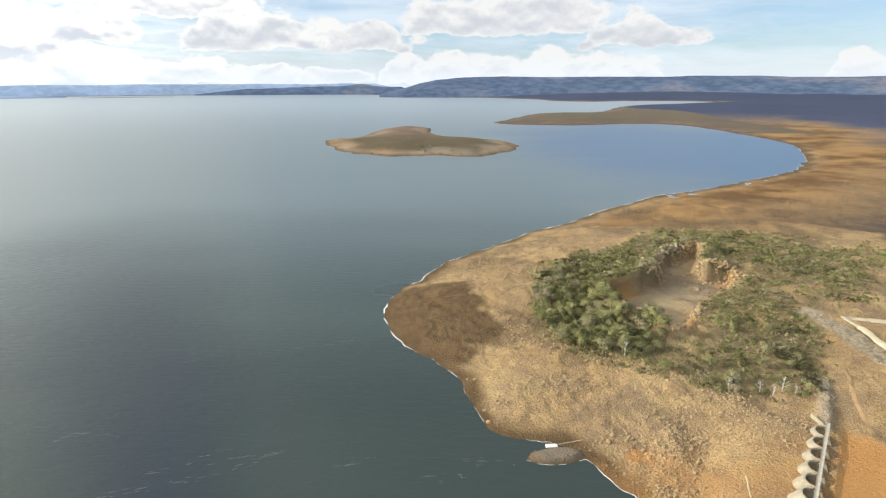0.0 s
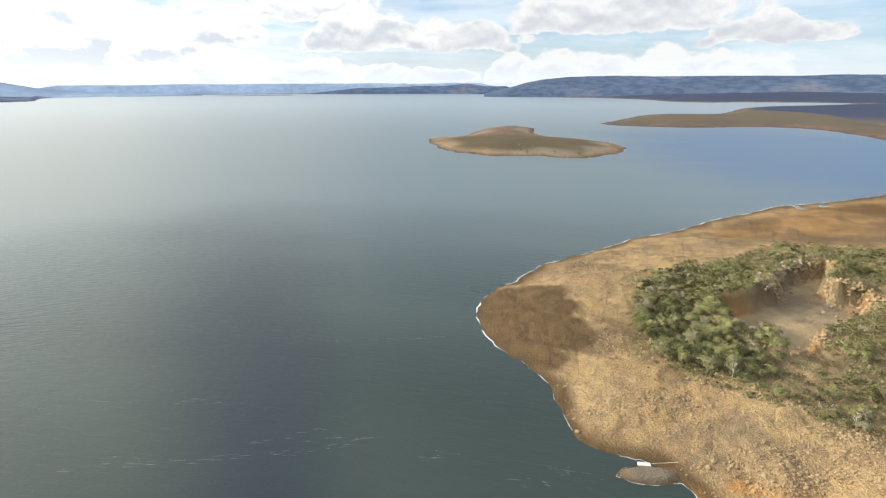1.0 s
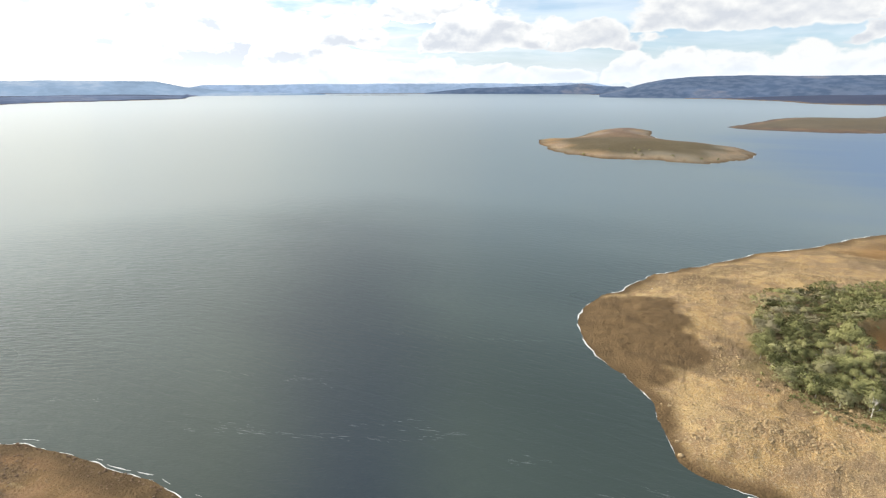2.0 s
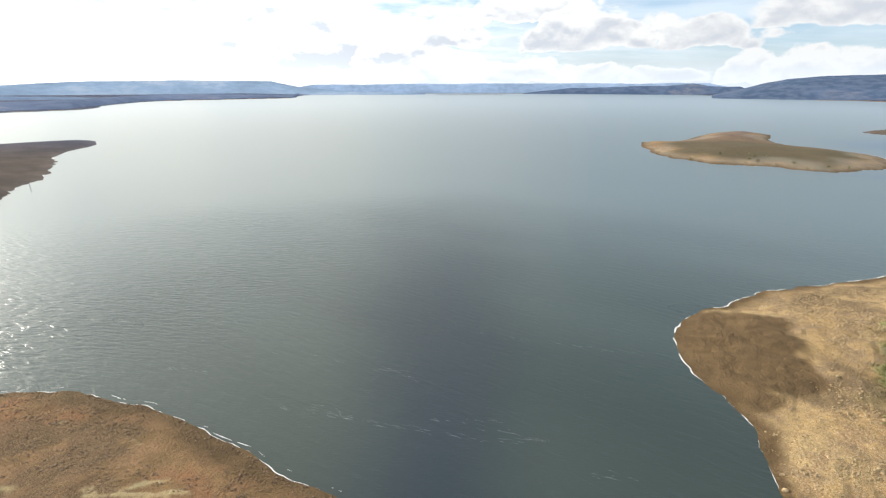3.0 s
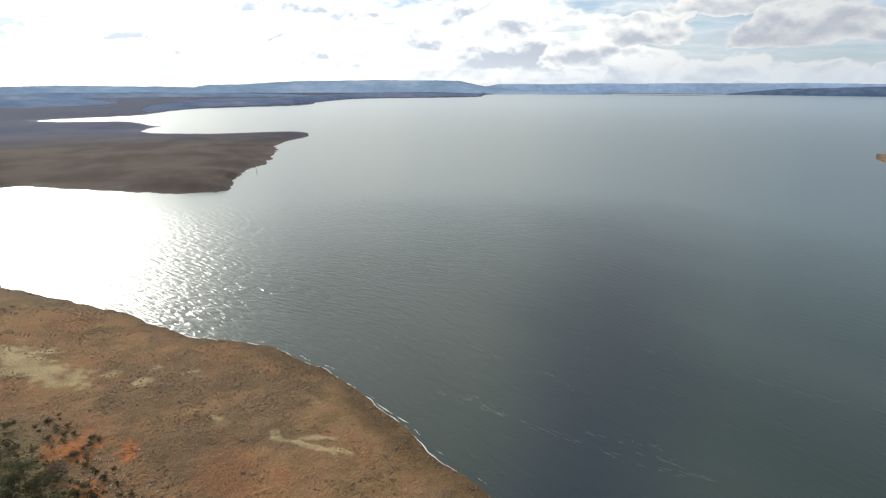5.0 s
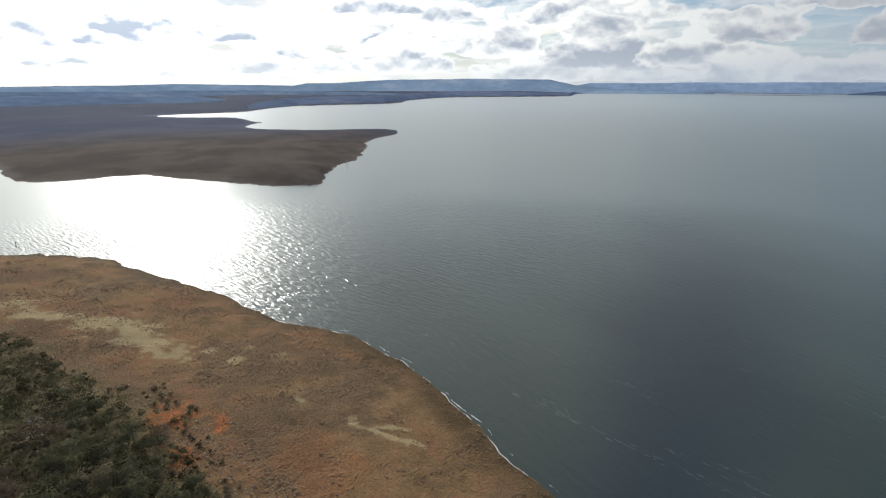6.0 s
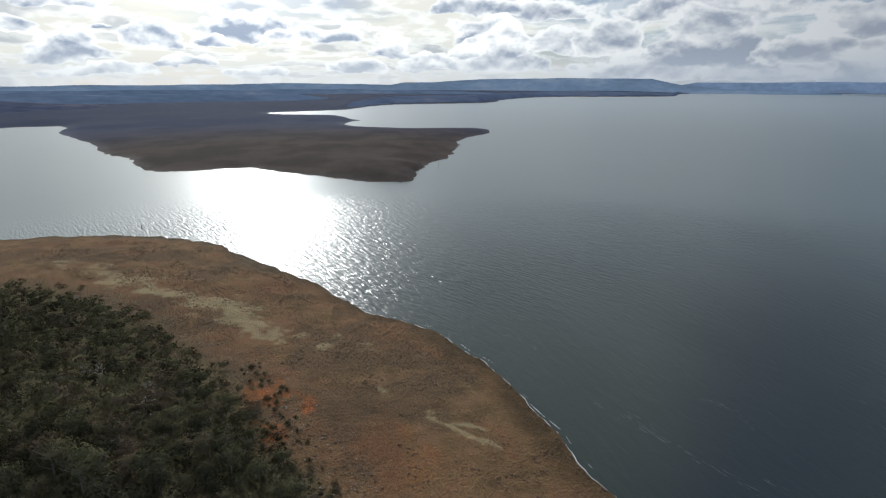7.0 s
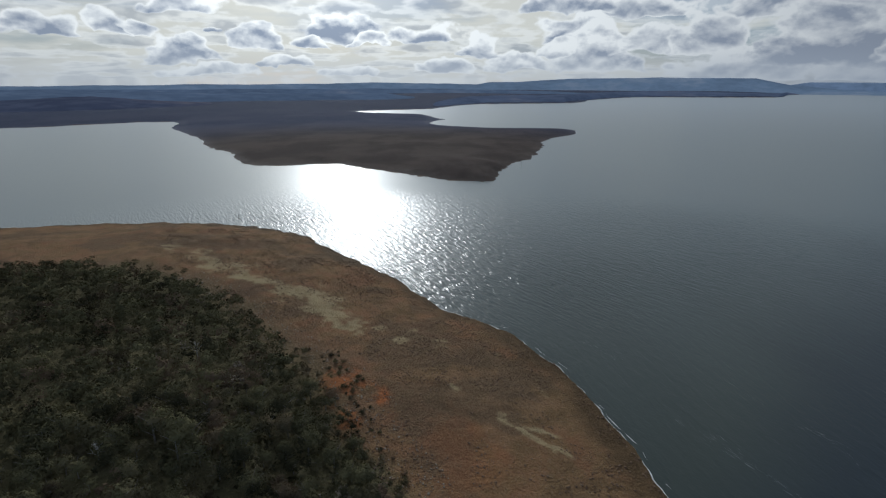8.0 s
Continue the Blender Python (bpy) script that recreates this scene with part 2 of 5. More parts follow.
def water_look(n):
    p = n.add("ShaderNodeNewGeometry").outputs["Position"]
    reach = n.vmath("LENGTH", p)

    def waves(turn, long_m, scale, detail):
        """Short-crested waves whose crests run at that heading of the plan."""
        q = n.add("ShaderNodeMapping", {"vector_type": "TEXTURE"}, Vector=p, Rotation=(0, 0, radians(turn)), Scale=(long_m, 1.0, 1.0)).outputs[0]
        return n.noise(q, scale, detail, 0.5, 0.5)

    plan_parts = n.add("ShaderNodeSeparateXYZ", None, Vector=p).outputs
    southern = n.ramp(n.math("MULTIPLY", plan_parts["X"], -0.002), (0.28, 0.0), (0.50, 1.0))
    swell = n.mix(southern, waves(-9, 3.6, 0.42, 2), waves(22, 4.6, 0.58, 2))
    chop = waves(24, 2.6, 1.5, 2)
    streak = n.noise(n.add("ShaderNodeMapping", None, Vector=p, Rotation=(0, 0, radians(-12)), Scale=(0.004, 0.013, 1.0)).outputs[0], 1.0, 2, 0.45, 0.3)
    still = n.ramp(n.math("MULTIPLY", reach, 0.0005), (0.10, 0.7), (0.40, 0.0))
    wind = n.math("MULTIPLY_ADD", n.math("SUBTRACT", n.ramp(streak, (0.38, 0.0), (0.62, 1.0)), 0.5), still, 0.5)
    height = n.math("ADD", n.math("MULTIPLY", n.math("SUBTRACT", swell, 0.5), n.math("MULTIPLY_ADD", southern, 1.30, 0.46)), n.math("MULTIPLY", n.math("SUBTRACT", chop, 0.5), 0.14))
    lively = n.ramp(n.math("MULTIPLY", reach, 0.001), (0.12, 0.9), (0.24, 1.0), (0.38, 0.7), (0.54, 0.0))
    normal = n.add("ShaderNodeBump", None, Strength=1.0, Distance=0.62, Height=n.math("MULTIPLY", height, lively)).outputs[0]
    # dark sky reflection painted in as a wedge widening out from the viewpoint
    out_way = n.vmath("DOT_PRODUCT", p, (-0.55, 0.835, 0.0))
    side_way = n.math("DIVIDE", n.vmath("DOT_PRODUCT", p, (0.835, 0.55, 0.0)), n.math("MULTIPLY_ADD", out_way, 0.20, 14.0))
    dark_reflection = n.ramp(n.math("ADD", n.math("ABSOLUTE", side_way), n.math("MULTIPLY_ADD", streak, 0.9, -0.45)), (0.10, 1.0), (1.0, 0.0))
    dark_reflection = n.math("MULTIPLY", dark_reflection, n.ramp(n.math("MULTIPLY", out_way, 0.001), (0.02, 0.0), (0.12, 1.0), (0.22, 0.85), (0.55, 0.0)))
    # sky reflected farther out, painted in as a paler base colour
    lake_sheen = n.ramp(n.math("MULTIPLY", reach, 0.0005), (0.055, 0.0), (0.26, 1.0))
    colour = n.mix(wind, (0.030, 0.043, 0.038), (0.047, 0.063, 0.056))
    colour = n.mix(lake_sheen, colour, n.mix(wind, (0.108, 0.142, 0.150), (0.132, 0.170, 0.176)))
    # haze and horizon sky put into the far lake's pale colour
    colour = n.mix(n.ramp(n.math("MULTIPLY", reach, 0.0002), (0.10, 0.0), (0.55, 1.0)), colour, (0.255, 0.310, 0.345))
    # blue sky reflection put into the water colour of the eastern bay
    bay = n.vmath("LENGTH", n.vmath("MULTIPLY", n.vmath("SUBTRACT", p, (400.0, 900.0, 0.0)), (0.0033, 0.0019, 0.0)))
    colour = n.mix(n.ramp(n.math("MULTIPLY", n.math("ADD", bay, n.math("MULTIPLY_ADD", streak, 0.8, -0.4)), 0.5), (0.25, 0.9), (0.62, 0.0)), colour, (0.040, 0.098, 0.200))
    colour = n.mix(n.math("MULTIPLY", dark_reflection, 0.78), colour, (0.014, 0.025, 0.040))
    rough_w = n.math("MULTIPLY_ADD", lively, -0.02, n.math("MULTIPLY_ADD", wind, 0.02, 0.29))
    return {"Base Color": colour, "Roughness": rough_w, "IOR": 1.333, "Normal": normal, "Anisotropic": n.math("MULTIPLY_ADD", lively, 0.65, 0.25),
            "Tangent": n.add("ShaderNodeCombineXYZ", None, X=math.cos(radians(112)), Y=math.sin(radians(112)), Z=0.0).outputs[0]}


def plain_look(colour_a, colour_b, scale, rough=0.85, relief=0.3, depth=0.05):
    def build(n):
        p = n.add("ShaderNodeNewGeometry").outputs["Position"]
        tint = n.add("ShaderNodeObjectInfo").outputs["Random"]
        a, b = n.noise(p, scale, 5, 0.6), n.noise(p, scale * 7, 4, 0.6)
        c = n.mix(n.ramp(a, (0.38, 0.0), (0.64, 1.0)), colour_a, colour_b)
        c = n.mix(n.math("MULTIPLY", b, 0.45), c, tuple(v * 0.55 for v in colour_a))
        c = n.mix(n.math("MULTIPLY", tint, 0.25), c, tuple(v * 1.3 for v in colour_b))
        return {"Base Color": c, "Roughness": rough, "Specular IOR Level": 0.15, "Normal": bump(n, b, relief, depth)}
    return build


def leaf_look(dark, light, rusty):
    def build(n):
        island = n.add("ShaderNodeNewGeometry").outputs["Random Per Island"]
        tint = n.add("ShaderNodeObjectInfo").outputs["Random"]
        p = n.add("ShaderNodeNewGeometry").outputs["Position"]
        flat = n.vmath("ADD", n.vmath("MULTIPLY", p, (1, 1, 0)), n.vmath("MULTIPLY", (1, 1, 0), n.add("ShaderNodeCombineXYZ", None, X=tint, Y=tint, Z=0.0).outputs[0]))
        crown = n.add("ShaderNodeSeparateColor", None, Color=n.add("ShaderNodeTexVoronoi", {"feature": "F1", "voronoi_dimensions": "2D"}, Vector=flat, Scale=0.17).outputs["Color"]).outputs
        c = n.mix(n.math("MULTIPLY_ADD", island, 0.5, 0.2), dark, light)
        c = n.mix(n.ramp(crown[0], (0.62, 0.0), (0.95, 0.75)), c, rusty)
        c = n.mix(n.ramp(crown[1], (0.55, 0.0), (0.95, 0.8)), c, tuple(v * 0.5 for v in dark))
        c = n.mix(n.ramp(crown[2], (0.55, 0.0), (0.95, 0.55)), c, tuple(v * 1.25 for v in light))
        return {"Base Color": c, "Roughness": 0.95, "Specular IOR Level": 0.0}
    return build


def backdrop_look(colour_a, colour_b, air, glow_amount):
    """Distance outside the place: wooded slopes, sunlit patches in the colour, haze as emission."""
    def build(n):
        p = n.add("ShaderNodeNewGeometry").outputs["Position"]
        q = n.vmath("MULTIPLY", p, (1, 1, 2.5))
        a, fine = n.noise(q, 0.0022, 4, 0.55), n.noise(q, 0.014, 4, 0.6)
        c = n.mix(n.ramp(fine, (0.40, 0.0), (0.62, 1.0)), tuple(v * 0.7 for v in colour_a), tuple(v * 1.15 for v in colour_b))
        # patches of sunlit brown slope painted into the base colour
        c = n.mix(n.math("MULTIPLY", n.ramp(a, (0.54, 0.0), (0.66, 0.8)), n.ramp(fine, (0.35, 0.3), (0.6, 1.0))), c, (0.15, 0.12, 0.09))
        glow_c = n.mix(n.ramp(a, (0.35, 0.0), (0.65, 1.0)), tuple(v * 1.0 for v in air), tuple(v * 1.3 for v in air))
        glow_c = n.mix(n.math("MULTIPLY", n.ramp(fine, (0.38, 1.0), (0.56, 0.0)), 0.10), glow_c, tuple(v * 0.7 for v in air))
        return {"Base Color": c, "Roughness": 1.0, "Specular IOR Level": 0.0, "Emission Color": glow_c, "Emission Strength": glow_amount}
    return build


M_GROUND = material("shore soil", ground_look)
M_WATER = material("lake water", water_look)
M_FOAM = material("foam", plain_look((0.72, 0.72, 0.70), (0.85, 0.85, 0.84), 0.8, 0.6, 0.4))
M_ROCK = material("weathered stone", plain_look((0.32, 0.228, 0.125), (0.45, 0.335, 0.195), 0.7, 0.9, 0.6, 0.1))
M_GREY_ROCK = material("grey broken stone", plain_look((0.26, 0.215, 0.16), (0.42, 0.36, 0.28), 0.7, 0.9, 0.6, 0.1))
M_DARK_ROCK = material("dark stone", plain_look((0.16, 0.105, 0.068), (0.26, 0.18, 0.12), 0.7, 0.9, 0.6, 0.1))
M_CONCRETE = material("weathered concrete", plain_look((0.30, 0.26, 0.19), (0.43, 0.38, 0.285), 0.5, 0.9, 0.3))
M_LANE = material("thin foam", plain_look((0.30, 0.32, 0.32), (0.42, 0.44, 0.44), 0.8, 0.6, 0.3))
M_DECK = material("worn pale concrete", plain_look((0.50, 0.45, 0.35), (0.62, 0.565, 0.455), 0.6, 0.9, 0.2))
M_WHITE = material("whitewashed concrete", plain_look((0.72, 0.70, 0.64), (0.82, 0.80, 0.75), 0.9, 0.8, 0.2))
M_BARK = material("grey bark", plain_look((0.22, 0.19, 0.16), (0.34, 0.31, 0.27), 2.0, 0.9, 0.5))
M_DEADWOOD = material("bleached deadwood", plain_look((0.46, 0.43, 0.38), (0.60, 0.57, 0.52), 3.0, 0.85, 0.3))
M_LEAF = material("eucalypt leaves", leaf_look((0.072, 0.069, 0.043), (0.190, 0.172, 0.088), (0.215, 0.145, 0.100)))
M_BUSH = material("scrub leaves", leaf_look((0.112, 0.118, 0.052), (0.300, 0.288, 0.128), (0.33, 0.285, 0.195)))
M_HILL = material("far wooded hills in blue haze", backdrop_look((0.045, 0.06, 0.085), (0.065, 0.075, 0.095), (0.095, 0.145, 0.25), 0.55))
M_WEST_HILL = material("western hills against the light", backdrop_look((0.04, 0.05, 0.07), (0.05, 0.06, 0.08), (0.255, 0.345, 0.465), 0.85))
M_FAR_HILL = material("farthest hills in pale haze", backdrop_look((0.10, 0.12, 0.15), (0.12, 0.14, 0.17), (0.30, 0.40, 0.56), 0.75))

# ---------------------------------------------------------------- the lie of the land
# shorelines as plan courses, walked with the water on the left hand side
EAST_POINT = [(49, 110), (45, 114), (42, 121), (39, 126), (33, 131), (26, 133), (20, 135), (14, 139), (13, 143), (10, 150), (8, 157),
              (7, 166), (1, 173), (-3, 178), (-10, 186), (-17, 197), (-23, 209), (-27, 223), (-26, 240), (-22, 252), (-10, 271)]
EAST_BAY = [(5, 297), (23, 319), (43, 339), (62, 362), (90, 383), (126, 422), (164, 454), (195, 485), (257, 517), (311, 557),
            (369, 596), (410, 632), (457, 686), (527, 787), (563, 857), (591, 940), (592, 1029), (592, 1207), (572, 1337), (461, 1376)]
EAST_SPIT = [(380, 1340), (294, 1323), (215, 1341), (162, 1360), (121, 1399), (182, 1527), (255, 1708), (354, 1865), (535, 1897),
             (722, 2280), (881, 2503), (1164, 2627), (1438, 2640), (1760, 2590), (2120, 2480)]
NORTH_SHORE = [(2150, 2590), (1800, 2740), (1518, 2841), (1274, 3017), (970, 3025), (795, 2942), (604, 3035), (562, 3334), (413, 3511), (248, 3707), (61, 3712),
               (-270, 4176), (-678, 4663), (-1024, 4741), (-1754, 4522), (-2463, 4178), (-3113, 3719)]
WEST_SHORE = [(-3298, 3513), (-3012, 2849), (-2656, 2460), (-2731, 2054), (-2830, 1770), (-2774, 1566), (-2477, 1222), (-2299, 1121),
              (-2208, 986), (-2199, 611), (-2059, 461), (-1880, 341), (-1821, 106), (-1762, 80), (-1655, 180), (-1613, 259)]
WEST_POINT = [(-1507, 281), (-1419, 270), (-1373, 293), (-1342, 255), (-1258, 231), (-1206, 245), (-1133, 316), (-1108, 371), (-1081, 474),
              (-1045, 489), (-988, 466), (-955, 464), (-931, 420), (-891, 376), (-845, 342), (-774, 312), (-715, 278), (-682, 269), (-624, 210)]
WEST_CLIFF = [(-585, 188), (-550, 172), (-525, 163), (-526, 142), (-541, 116), (-584, 80), (-622, 46), (-656, 25), (-673, 9),
              (-674, -18), (-673, -58), (-681, -95), (-702, -111), (-728, -115), (-798, -134), (-826, -148), (-888, -187), (-921, -201)]
SOUTH_BAY = [(-954, -204), (-991, -219), (-1041, -229), (-1188, -299), (-1275, -330), (-1387, -343), (-1426, -362), (-1439, -428),
             (-1417, -495), (-1355, -587), (-1315, -677), (-1180, -900), (-800, -900), (-540, -560), (-440, -330)]
FORELAND = [(-418, -230), (-416, -183), (-417, -158), (-408, -106), (-396, -77), (-379, -48), (-360, -24), (-337, -13), (-317, -1),
            (-300, 11), (-282, 17), (-268, 27), (-257, 31), (-240, 37), (-216, 49), (-190, 68), (-169, 73), (-158, 77), (-142, 78),
            (-121, 79), (-100, 78), (-76, 79), (-40, 78), (0, 82), (30, 93)]
ISLAND = [(-208, 975), (-157, 819), (-118, 785), (-67, 760), (-19, 772), (52, 754), (99, 817), (106, 838), (124, 876), (106, 963),
          (69, 1002), (17, 1035), (-25, 1092), (-22, 1117), (-37, 1259), (-109, 1260), (-140, 1144), (-149, 1058), (-179, 994)]
LONG_ISLET = [(-2420, 3560), (-2150, 3760), (-1860, 3900), (-2120, 3640)]
ISLET = [(-498, 2640), (-430, 2610), (-348, 2640), (-420, 2690)]


def smooth_loop(points, steps=4):
    """A closed curve through the points."""
    p = np.array(points, float)
    a, b, c, d = np.roll(p, 1, 0), p, np.roll(p, -1, 0), np.roll(p, -2, 0)
    out = []
    for k in range(steps):
        t = k / steps
        out.append(b + 0.35 * t * (c - a) + t * t * (-3 * b + 3 * c - 0.35 * (2 * (c - a) + (d - b)))
                   + t ** 3 * (2 * b - 2 * c + 0.35 * ((c - a) + (d - b))))
    return np.stack(out, 1).reshape(-1, 2)


LAKE = smooth_loop(EAST_POINT + EAST_BAY + EAST_SPIT + NORTH_SHORE + WEST_SHORE + WEST_POINT + WEST_CLIFF + SOUTH_BAY + FORELAND, 3)
ISLES = [smooth_loop(ISLAND, 3), smooth_loop(ISLET, 3), smooth_loop(LONG_ISLET, 3)]


def inside(points, loop):
    x, y = points[:, 0], points[:, 1]
    hit = np.zeros(len(points), bool)
    for (ax, ay), (bx, by) in zip(loop, np.roll(loop, -1, 0)):
        if ay != by:
            hit ^= ((ay > y) != (by > y)) & (x < (bx - ax) * (y - ay) / (by - ay) + ax)
    return hit


def to_edge(points, loop):
    """How far each point lies from the loop's line."""
    best = np.full(len(points), 1e9)
    for a, b in zip(loop, np.roll(loop, -1, 0)):
        d = b - a
        t = np.clip(((points - a) @ d) / (d @ d + 1e-9), 0, 1)
        q = points - a - t[:, None] * d
        np.minimum(best, (q * q).sum(1), out=best)
    return np.sqrt(best)


def inland(points):
    """Metres from the shore, positive on land."""
    out = np.empty(len(points))
    loops = [LAKE, *ISLES]
    for k in range(0, len(points), 60000):
        p = points[k:k + 60000]
        wet = inside(p, LAKE)
        for isle in ISLES:
            wet &= ~inside(p, isle)
        near = np.min([to_edge(p, loop) for loop in loops], 0)
        out[k:k + 60000] = np.where(wet, -near, near)
    return out


GRAIN = np.random.RandomState(7).rand(256, 256)


def grain(x, y, size):
    """Smooth value noise from -1 to 1 with cells of that size."""
    x, y = x / size, y / size
    i, j = np.floor(x).astype(int), np.floor(y).astype(int)
    u, v = x - i, y - j
    u, v = u * u * (3 - 2 * u), v * v * (3 - 2 * v)
    g = lambda a, b: GRAIN[a % 256, b % 256]
    return 2 * ((g(i, j) * (1 - u) + g(i + 1, j) * u) * (1 - v) + (g(i, j + 1) * (1 - u) + g(i + 1, j + 1) * u) * v) - 1


def rough(x, y, size, octaves=4, gain=0.5):
    return sum(gain ** k * grain(x + 37.0 * k, y - 91.0 * k, size / 2 ** k) for k in range(octaves))


def step(a, b, v):
    t = np.clip((v - a) / (b - a), 0, 1)
    return t * t * (3 - 2 * t)


def disc(x, y, cx, cy, rx, ry, turn=0.0, soft=0.4, ragged=0.35, size=12.0):
    """1 within an uneven ellipse, 0 outside."""
    c, s = math.cos(radians(turn)), math.sin(radians(turn))
    u, v = ((x - cx) * c + (y - cy) * s) / rx, (-(x - cx) * s + (y - cy) * c) / ry
    return 1 - step(1 - soft, 1 + soft, np.hypot(u, v) + ragged * rough(x, y, size, 4, 0.6))


# plan outlines
FOREST_WEST = [(-282, -158), (-286, -135), (-281, -95), (-267, -74), (-239, -49), (-198, -26), (-169, -9), (-154, -2), (-129, 1),
               (-115, 3), (-98, 8), (-84, -12), (-90, -70), (-120, -130), (-190, -190), (-250, -200)]
FOREST_EAST = [(44, 248), (52, 264), (100, 299), (141, 341), (177, 329), (190, 320), (224, 286), (250, 284), (232, 262), (150, 206),
               (132, 170), (124, 154), (112, 143), (92, 146), (72, 164), (50, 173), (40, 198)]
QUARRY = [(75, 226), (74, 214), (77, 204), (84, 198), (88, 189), (92, 183), (98, 180), (102, 184), (99, 192), (101, 201), (110, 210), (123, 224),
          (137, 237), (145, 246), (142, 253), (132, 255), (129, 261), (140, 279), (142, 289), (130, 284), (119, 273), (107, 254), (95, 236), (86, 232)]


def lie(points, s=None):
    """Height and zones of the land at plan points; s: metres from the shore, where they are known."""
    x, y = points[:, 0], points[:, 1]
    r = np.hypot(x, y)
    s = inland(points) if s is None else s
    s = s + np.clip(r / 260, 0.5, 6.0) * np.where((x > 20) & (r > 330) & (r < 720), 0.55, 1.6) * rough(x, y, 14.0, 4, 0.6) * (r < 900) + (r >= 900) * 5.0 * rough(x, y, 60.0, 3)
    up = np.maximum(s, 0)
    east, west = step(-20, 30, x + (y - 110) * 0.12), step(-20, 60, -x - 20) * (r < 520) * (y < 260)
    h = np.where(s < 0, 0.09 * s, 0.0)
    near = r < 520
    profile = np.where(near & (x > -60) & (y > 60), 11.0 * (1 - np.exp(-up / 62)), 9.0 * (1 - np.exp(-up / 90)))
    profile = np.where(near & (y <= 100) & (x < -30), 13.0 * (1 - np.exp(-up / 75)), profile)
    cliff = disc(x, y, -575, 170, 95, 70, 20, 0.5, 0.2, 40)
    profile = profile + cliff * 4.5 * (1 - np.exp(-up / 7)) * (r > 400)
    isle = (np.abs(x + 40) < 220) & (y > 700) & (y < 1300)
    profile = np.where(isle, 11 * (1 - np.exp(-up / 55)), profile)
    h = h + profile
    # rolling plains that climb towards the hills
    h = h + step(60, 500, up) * step(900, 4600, r) * (26 + 14 * rough(x, y, 700, 4)) * np.where(x < 0, 0.2, 0.8)
    h = h + step(40, 400, up) * step(1100, 2200, r) * step(-0.2, 0.5, rough(x + 300, y, 900, 2)) * np.where(x < -1400, 2, 9)
    # relief of the near shores
    land = step(0, 12, up) * (r < 700)
    h = h + land * (0.9 * rough(x, y, 38, 3) + np.where(x > -20, 1.0, 0.5) * (0.7 * rough(x, y, 9, 3) + 0.28 * rough(x, y, 2.4, 3, 0.6)))
    wood = np.zeros(len(x))
    sel = near
    wood[sel] = np.maximum(inside(points[sel], np.array(FOREST_WEST)), inside(points[sel], np.array(FOREST_EAST)))
    edge = np.full(len(x), 99.0)
    edge[sel] = np.minimum(to_edge(points[sel], np.array(FOREST_WEST)), to_edge(points[sel], np.array(FOREST_EAST)))
    depth = np.where(wood > 0, edge, -edge)
    h = h + step(-6, 45, depth) * np.where(x < 0, 3.5, 1.5) * near
    # the quarry in the eastern wood
    pit = np.full(len(x), -99.0)
    pit[sel] = np.where(inside(points[sel], np.array(QUARRY)), 1, -1) * to_edge(points[sel], np.array(QUARRY))
    pit = pit + 2.2 * rough(x, y, 12, 3)
    h = h + 3.6 * np.exp(-((pit + 4.5) / 5.0) ** 2) * near * step(-4, 8, (y - 190) * 0.62 - (x - 76) * 0.78 + 14)
    dig = step(-1.2, 1.2, pit)
    wall = np.exp(-((pit + 0.5) / 4.0) ** 2)
    h = np.where(near, h * (1 - dig) + dig * (4.6 + 0.35 * rough(x, y, 6, 3)), h) + near * wall * 0.8 * rough(x, y, 5, 3)
    # level ground below the dam
    along, across = (x - 105.2) * -0.62 + (y - 126.3) * -0.785, (x - 105.2) * -0.785 + (y - 126.3) * 0.62
    below = step(-5, 3, along) * step(-1.0, -4.5, across) * (1 - step(26, 40, -across)) * (r < 300)
    h = h * (1 - below) + below * (7.5 + 0.25 * rough(x, y, 8, 3))
    above = step(-3, 3, along) * step(-1.0, 2.0, across) * (1 - step(9, 26, across)) * (r < 300)
    h = h * (1 - above) + above * (8.5 - 0.065 * np.clip(along, -5, 60))
    # causeway of rubble beyond the dam's end, and the little mound by the water
    cause = (1 - step(0.9, 2.6, np.abs(across + 0.1 * along))) * step(1, -2, along) * step(-34, -28, along) * (r < 300)
    h = h + cause * (1.3 + 0.3 * rough(x, y, 3, 2))
    heap = disc(x, y, 31.5, 126.2, 7.2, 3.1, 8, 0.35, 0.1, 5)
    h = np.maximum(h, heap * 1.5 - 0.3)

    scrub = step(-7, 5, depth + 5 * rough(x, y, 16, 4, 0.6)) * near
    scrub = scrub * np.where(x > 0, 0.6, 1.0) * (1 - dig) * (1 - 0.75 * step(0.05, 0.6, rough(x + 50, y + 9, 17, 3)) * (x > 0))
    verge = (1 - step(0, 16, depth)) * (x < -135) * (y > -150) * near
    scrub = scrub * (1 - 0.5 * verge)
    k_far = np.clip(r / 300, 1, 5) * np.where((x < -60) & near, 1.9, 1.0)
    wet = (1 - step(1, 7, s / k_far + 2.5 * rough(x, y, 20, 3))) * (s > -12)
    tip = disc(x, y, -4, 216, 26, 46, 12, 0.12, 0.22, 18) * (s > 0)
    wet = np.maximum(wet, tip * 0.95)
